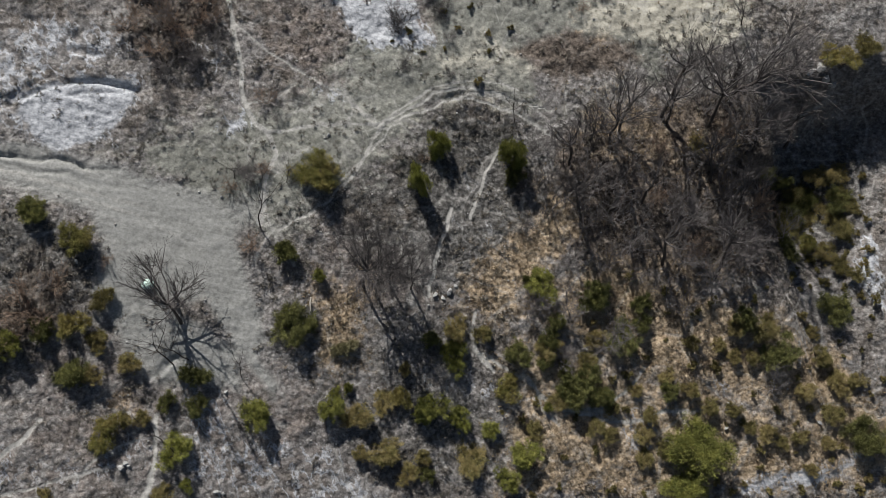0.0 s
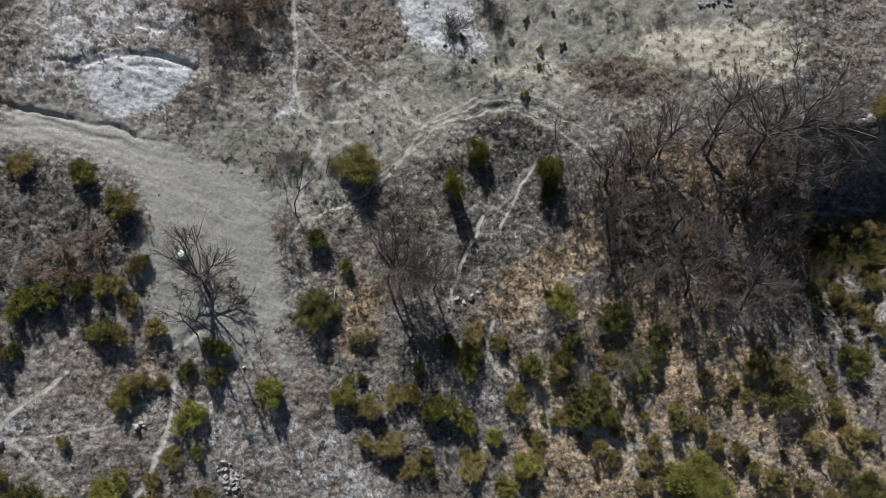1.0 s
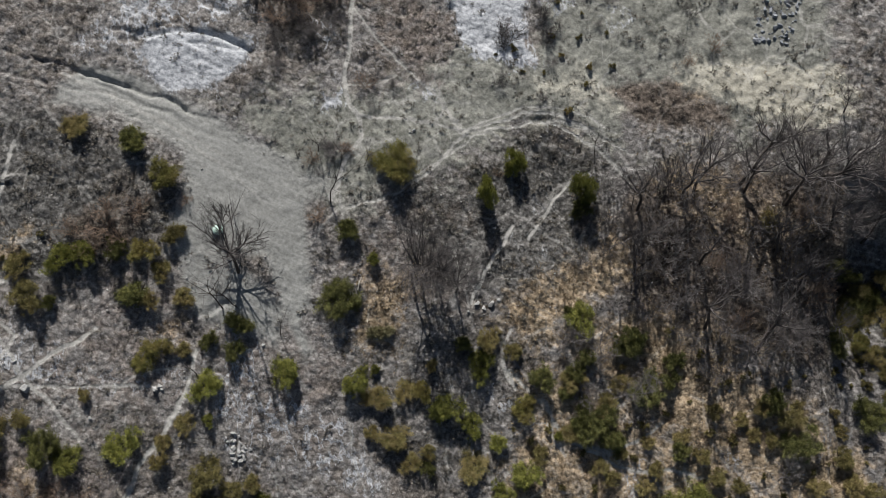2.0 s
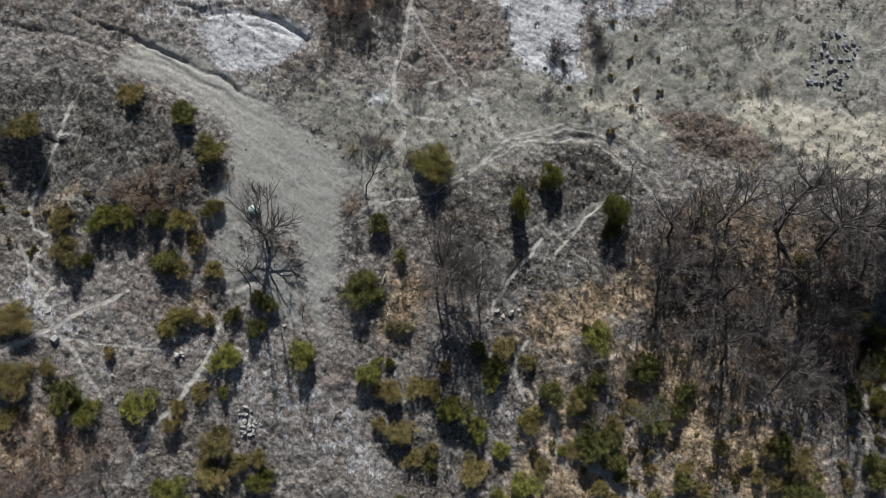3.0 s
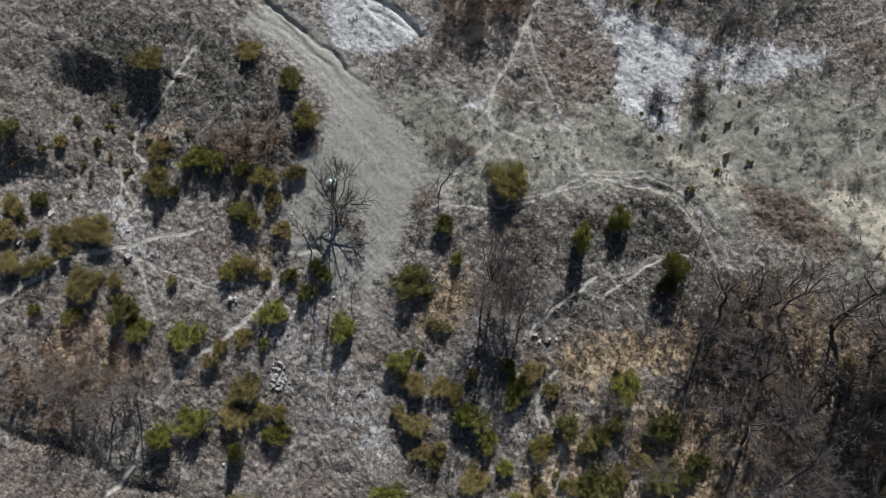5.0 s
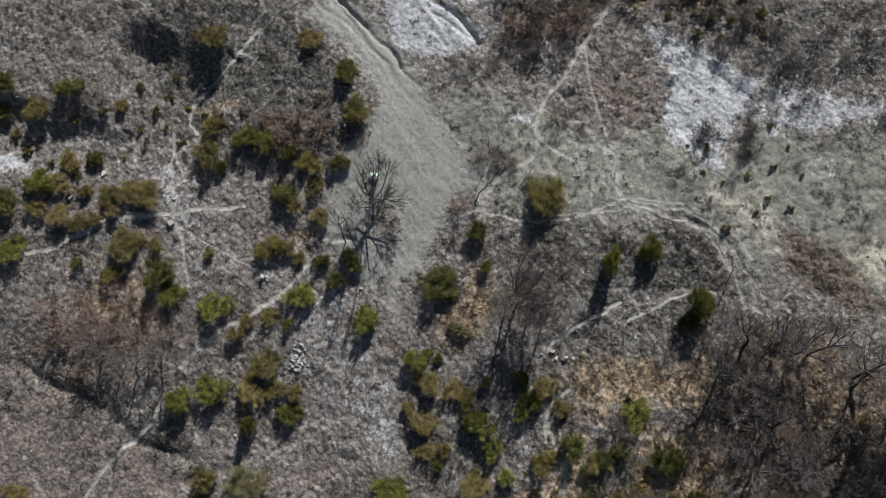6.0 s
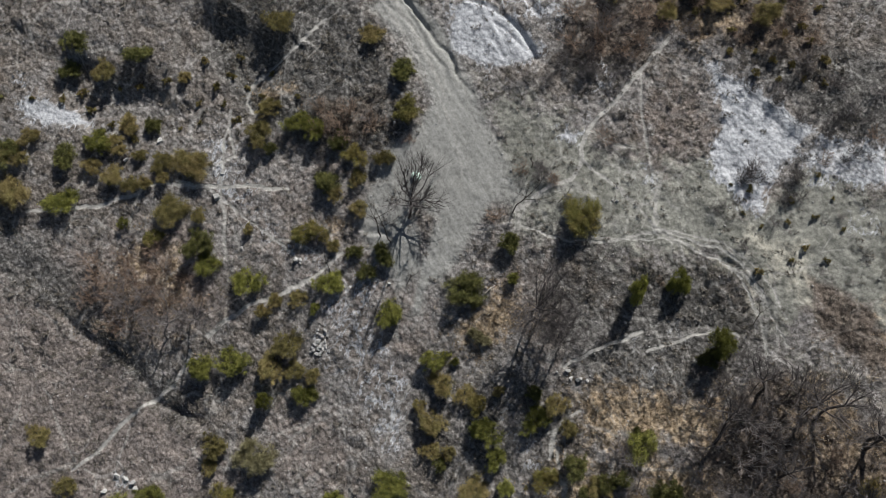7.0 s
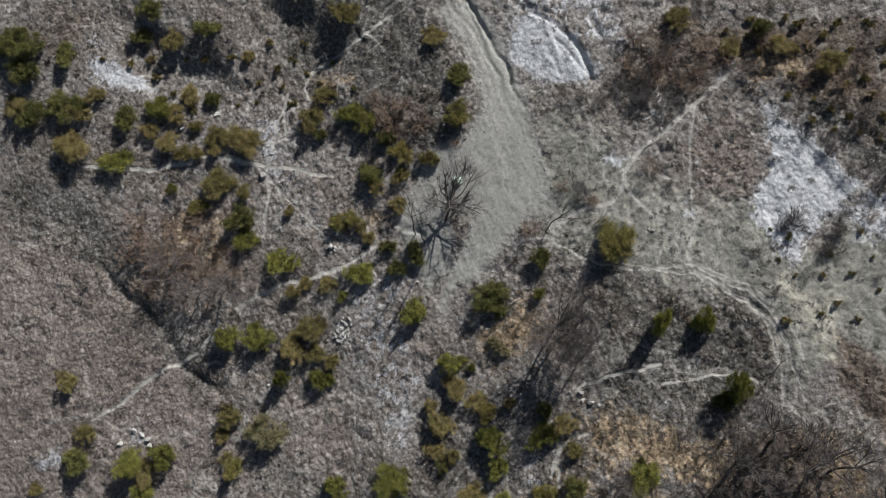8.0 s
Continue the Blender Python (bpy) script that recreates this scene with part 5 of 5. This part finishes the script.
makers = [bush(600 + k, "low_shrub", LEAF["olive"], "small olive-brown shrub growing in dry straw-coloured grass", "shrub", 3, 38, 30, 0.16, 0.95) for k in range(4)]
for ob in makers:
    ob["group"] = "low shrubs"
i = 0
for shape, count, apart, low, high in LOW_SHRUB_STRETCHES:
    for x, y in spread(shape, count, apart, 11):
        stand(makers[i % 4], x, y, dice.uniform(low, high), dice.uniform(0, 6.28), dice.uniform(0.95, 1.3))
        i += 1
for ob in makers:
    remove_thing(ob)

makers = [fuzzy_shrub(700 + k, (TWIG_GREY, TWIG_GREY, TWIG_DARK, TWIG_RED)[k], ("grey leafless thicket shrub on the wooded bank", "brown leafless thicket shrub on the wooded bank")[k == 3]) for k in range(4)]
for i, (x, y) in enumerate(spread(WOOD_STRETCH, 22, 1.9, 23)):
    stand(makers[i % 4], x, y, dice.uniform(1.1, 2.1), dice.uniform(0, 6.28), dice.uniform(0.9, 1.5))
for ob in makers:
    remove_thing(ob)
makers = [bare_tree(800 + k, 1.0, 7, 6, BARK, 0.022, "leafless woodland tree with a straight dark stem", 0.66, TWIG_DARK, 0.75) for k in range(3)]
for i, (x, y) in enumerate(spread(WOOD_STRETCH, 12, 3.0, 37)):
    stand(makers[i % 3], x, y, dice.uniform(4.5, 7.5), dice.uniform(0, 6.28), 1.0, (dice.uniform(-0.15, 0.15), dice.uniform(-0.1, 0.2)))
for ob in makers:
    remove_thing(ob)


# ---------- stones ----------
def stone(seed, material):
    """A block split along flat faces."""
    rng = np.random.RandomState(seed)
    bm = bmesh.new()
    bmesh.ops.create_cube(bm, size=1.0)
    for k in range(9):
        d = Vector(rng.normal(0, 1, 3)).normalized()
        cut = bmesh.ops.bisect_plane(bm, geom=bm.verts[:] + bm.edges[:] + bm.faces[:], plane_co=d * rng.uniform(0.3, 0.52), plane_no=d, clear_outer=True)
        edges = [e for e in cut["geom_cut"] if isinstance(e, bmesh.types.BMEdge)]
        if edges:
            bmesh.ops.edgenet_fill(bm, edges=edges)
    for v in bm.verts:
        v.co.z *= 0.95
    bmesh.ops.triangulate(bm, faces=bm.faces)
    bmesh.ops.recalc_face_normals(bm, faces=bm.faces)
    me = bpy.data.meshes.new("stone")
    bm.to_mesh(me)
    bm.free()
    me.materials.append(material)
    return me


shapes = [stone(k, STONE) for k in range(6)]
rocks = [stone(20 + k, BLUE_ROCK) for k in range(4)]
for i, (x, y, wide) in enumerate(STONES_A + STONES_B):
    wide *= 0.85
    ob = tagged(new("stone", shapes[i % 6]), "pale grey angular limestone block lying on the clay", "stone", "loose stones")
    ob.matrix_basis = Matrix.Translation((x, y, float(height(x, y)) + wide * 0.06)) @ Euler((dice.uniform(-0.4, 0.4), dice.uniform(-0.4, 0.4), dice.uniform(0, 6.28))).to_matrix().to_4x4() @ Matrix.Diagonal((wide, wide * dice.uniform(0.6, 0.9), wide * 0.8, 1))

for i in range(110):
    x, y = dice.uniform(13.9, 17.0), dice.uniform(52.0, 56.3)
    if not bool(inside(np.array([x]), np.array([y]), OUTCROP)[0]):
        continue
    wide = 0.12 + 0.4 * dice.random() ** 2
    ob = tagged(new("outcrop_rock", rocks[i % 4]), "blue-grey split rock of the crumbling outcrop on the pale slope", "rock", "outcrop rocks")
    ob.matrix_basis = Matrix.Translation((x, y, float(height(x, y)) + wide * 0.03)) @ Euler((dice.uniform(-0.4, 0.4), dice.uniform(-0.4, 0.4), dice.uniform(0, 6.28))).to_matrix().to_4x4() @ Matrix.Diagonal((wide, wide * dice.uniform(0.5, 0.9), wide * 0.8, 1))


def fallen_branch():
    """A bleached branch lying on the ground, with one broken side shoot."""
    rng = np.random.RandomState(77)
    ax, ay, bx, by = FALLEN
    steps = np.linspace(0, 1, 7)
    x, y = ax + (bx - ax) * steps, ay + (by - ay) * steps
    line = np.stack([x, y, height(x, y) + 0.09], 1) + rng.normal(0, 0.02, (7, 3))
    root = tagged(new("fallen_branch"), "bleached grey fallen branch lying in dry grass", "branch")
    wood = bark_material("bleached_wood", (0.30, 0.275, 0.24), (0.52, 0.49, 0.44))
    part("stem", *tube(line, np.linspace(0.075, 0.035, 7), 7), wood, root)
    shoot, _ = wander(rng, line[3], (by - ay, ax - bx, 0.25), 0.35, 3, 0.1, 0.0)
    part("shoot", *tube(shoot, np.linspace(0.035, 0.012, 4), 5), wood, root)


fallen_branch()


def sack():
    """A crumpled sheet of pale green plastic in a heap."""
    bm = bmesh.new()
    bmesh.ops.create_icosphere(bm, subdivisions=4, radius=0.5)
    for v in bm.verts:
        k = 1 + 0.28 * noise.noise(v.co * 3) + 0.14 * noise.noise(v.co * 8)
        v.co = Vector((v.co.x * k * 0.9, v.co.y * k * 0.75, max(v.co.z * k * 0.55, -0.06)))
    me = bpy.data.meshes.new("plastic_sack")
    bm.to_mesh(me)
    bm.free()
    n = Nodes("pale_green_plastic", 0.35)
    me.materials.append(n.done(n.mix(n.noise(4, 3), (0.28, 0.42, 0.37), (0.52, 0.64, 0.58))))
    ob = tagged(new("plastic_sack", me), "crumpled pale green plastic sack lying under the bare tree", "sack")
    ob.location = (SACK[0], SACK[1], float(height(*SACK)) + 0.08)


sack()


# ---------- what nobody could count ----------
def fields(x, y):
    wx, wy = x + 1.3 * (layered(x, y, 2.2, 91, 3) - 0.5), y + 1.3 * (layered(x, y, 2.2, 95, 3) - 0.5)
    bare = np.clip(mask(wx, wy, DIRT_GROUND, 1.0) + trails(wx, wy) + 0.8 * mask(wx, wy, CHALK_GROUND, 0.8), 0, 1)
    return bare, mask(wx, wy, TAN_GROUND, 2.5), mask(wx, wy, SAGE_GROUND, 2.5)


def tufts(name, count, blades, low, high, wide, material, label, straw, seed):
    """Splayed blades in small tufts, thickest where the ground is not worn bare."""
    rng = np.random.RandomState(seed)
    tries = count * (10 if straw else 3)
    x, y = rng.uniform(-64, 38, tries), rng.uniform(-28, 70, tries)
    bare, dry, sparse = fields(x, y)
    patchy = smooth(0.35, 0.65, layered(x, y, 2.4, 131 + seed, 3))
    chance = (1 - 0.97 * bare) * patchy * (dry if straw else 1 - 0.8 * dry) * (1 - 0.8 * sparse)
    keep = np.flatnonzero(rng.rand(len(x)) < chance)[:count]
    x, y = x[keep], y[keep]
    n = len(x) * blades
    foot = np.repeat(np.stack([x, y, height(x, y) - 0.03], 1), blades, 0)
    a, lean = rng.uniform(0, 6.28, n), rng.uniform(0.25, 1.3, n)
    size = np.repeat(rng.uniform(low, high, len(x)), blades) * rng.uniform(0.6, 1.2, n)
    way = np.stack([np.cos(a) * lean, np.sin(a) * lean, np.ones(n)], 1)
    way /= np.linalg.norm(way, axis=1, keepdims=True)
    side = np.stack([-np.sin(a), np.cos(a), np.zeros(n)], 1) * (size * wide)[:, None]
    foot[:, :2] += way[:, :2] * size[:, None] * 0.2
    verts = np.stack([foot - side, foot + side, foot + way * size[:, None]], 1).reshape(-1, 3)
    me = bpy.data.meshes.new(name)
    add_mesh(me, verts, np.arange(n * 3).reshape(-1, 3))
    me.materials.append(material)
    tagged(new(name, me), label, "grass", kind="stuff")


def pebbles(name, count, low, high, material, label, seed):
    rng = np.random.RandomState(seed)
    x, y = rng.uniform(-64, 38, count), rng.uniform(-28, 70, count)
    keep = rng.rand(count) < (smooth(0.45, 0.75, layered(x, y, 5, 166 + seed, 3)) + 0.12) * (1 - 0.95 * fields(x, y)[0])
    x, y = x[keep], y[keep]
    n = len(x)
    size = low + high * rng.rand(n) ** 4
    base = np.array([(1, 0, 0), (0, 0.8, 0.1), (-1, 0, 0), (0, -0.9, 0), (0.1, 0.1, 0.7), (0, 0, -0.4)])
    turn = rng.uniform(0, 6.28, n)
    c, s = np.cos(turn)[:, None], np.sin(turn)[:, None]
    bx, by, bz = base.T
    shape = np.stack([c * bx - s * by, s * bx + c * by, np.repeat(bz[None], n, 0)], 2) * rng.uniform(0.7, 1.3, (n, 6, 1))
    verts = (np.stack([x, y, height(x, y) + size * 0.1], 1)[:, None] + shape * size[:, None, None]).reshape(-1, 3)
    tri = np.array([(0, 1, 4), (1, 2, 4), (2, 3, 4), (3, 0, 4), (1, 0, 5), (2, 1, 5), (3, 2, 5), (0, 3, 5)])
    me = bpy.data.meshes.new(name)
    add_mesh(me, verts, (np.arange(n)[:, None, None] * 6 + tri).reshape(-1, 3))
    me.materials.append(material)
    tagged(new(name, me), label, "gravel", kind="stuff")


def cushions(count):
    """Low domed cushion plants, closest on the heathy ground."""
    rng = np.random.RandomState(9)
    x, y = rng.uniform(-64, 38, count * 6), rng.uniform(-28, 70, count * 6)
    bare, dry, sparse = fields(x, y)
    heathy = mask(x, y, HEATH_GROUND, 2.0)
    chance = (1 - bare) * (1 - 0.5 * dry) * (1 - 0.35 * sparse) * smooth(0.34, 0.62, layered(x, y, 2.2, 211, 3)) * (0.5 + 0.5 * heathy)
    keep = np.flatnonzero(rng.rand(len(x)) < chance)[:count]
    x, y = x[keep], y[keep]
    n = len(x)
    leaves = 24
    size = np.repeat(0.09 + 0.25 * rng.rand(n) ** 2.2, leaves)[:, None]
    d = rng.normal(0, 1, (n * leaves, 3))
    d[:, 2] = np.abs(d[:, 2]) + 0.15
    d /= np.linalg.norm(d, axis=1, keepdims=True)
    foot = np.repeat(np.stack([x, y, height(x, y)], 1), leaves, 0) + d * size * rng.uniform(0.35, 0.9, (n * leaves, 1)) * np.array((1, 1, 0.5))
    axis = d + rng.normal(0, 0.5, d.shape)
    side = np.cross(axis, rng.normal(0, 1, d.shape))
    side /= np.linalg.norm(side, axis=1, keepdims=True) + 1e-9
    verts = np.stack([foot - side * size * 0.15, foot + side * size * 0.15, foot + axis * size * 0.42], 1).reshape(-1, 3)
    me = bpy.data.meshes.new("cushion_plants")
    add_mesh(me, verts, np.arange(n * leaves * 3).reshape(-1, 3))
    me.materials.append(CUSHION)
    tagged(new("cushion_plants", me), "low dark grey-brown cushion plants dotted over the slope", "plants", kind="stuff")


tufts("heath_tufts", 24000, 8, 0.07, 0.2, 0.13, HEATH, "low grey-brown heath and withered grass tufts", False, 1)
cushions(25000)
tufts("straw_grass", 22000, 7, 0.14, 0.36, 0.1, STRAW, "straw-coloured dry grass tussocks", True, 2)
pebbles("gravel", 9000, 0.035, 0.1, STONE, "scattered pale stone chips on the clay slope", 5)
pebbles("clay_clods", 16000, 0.04, 0.1, CLOD, "dried grey clay clods over the slope", 6)
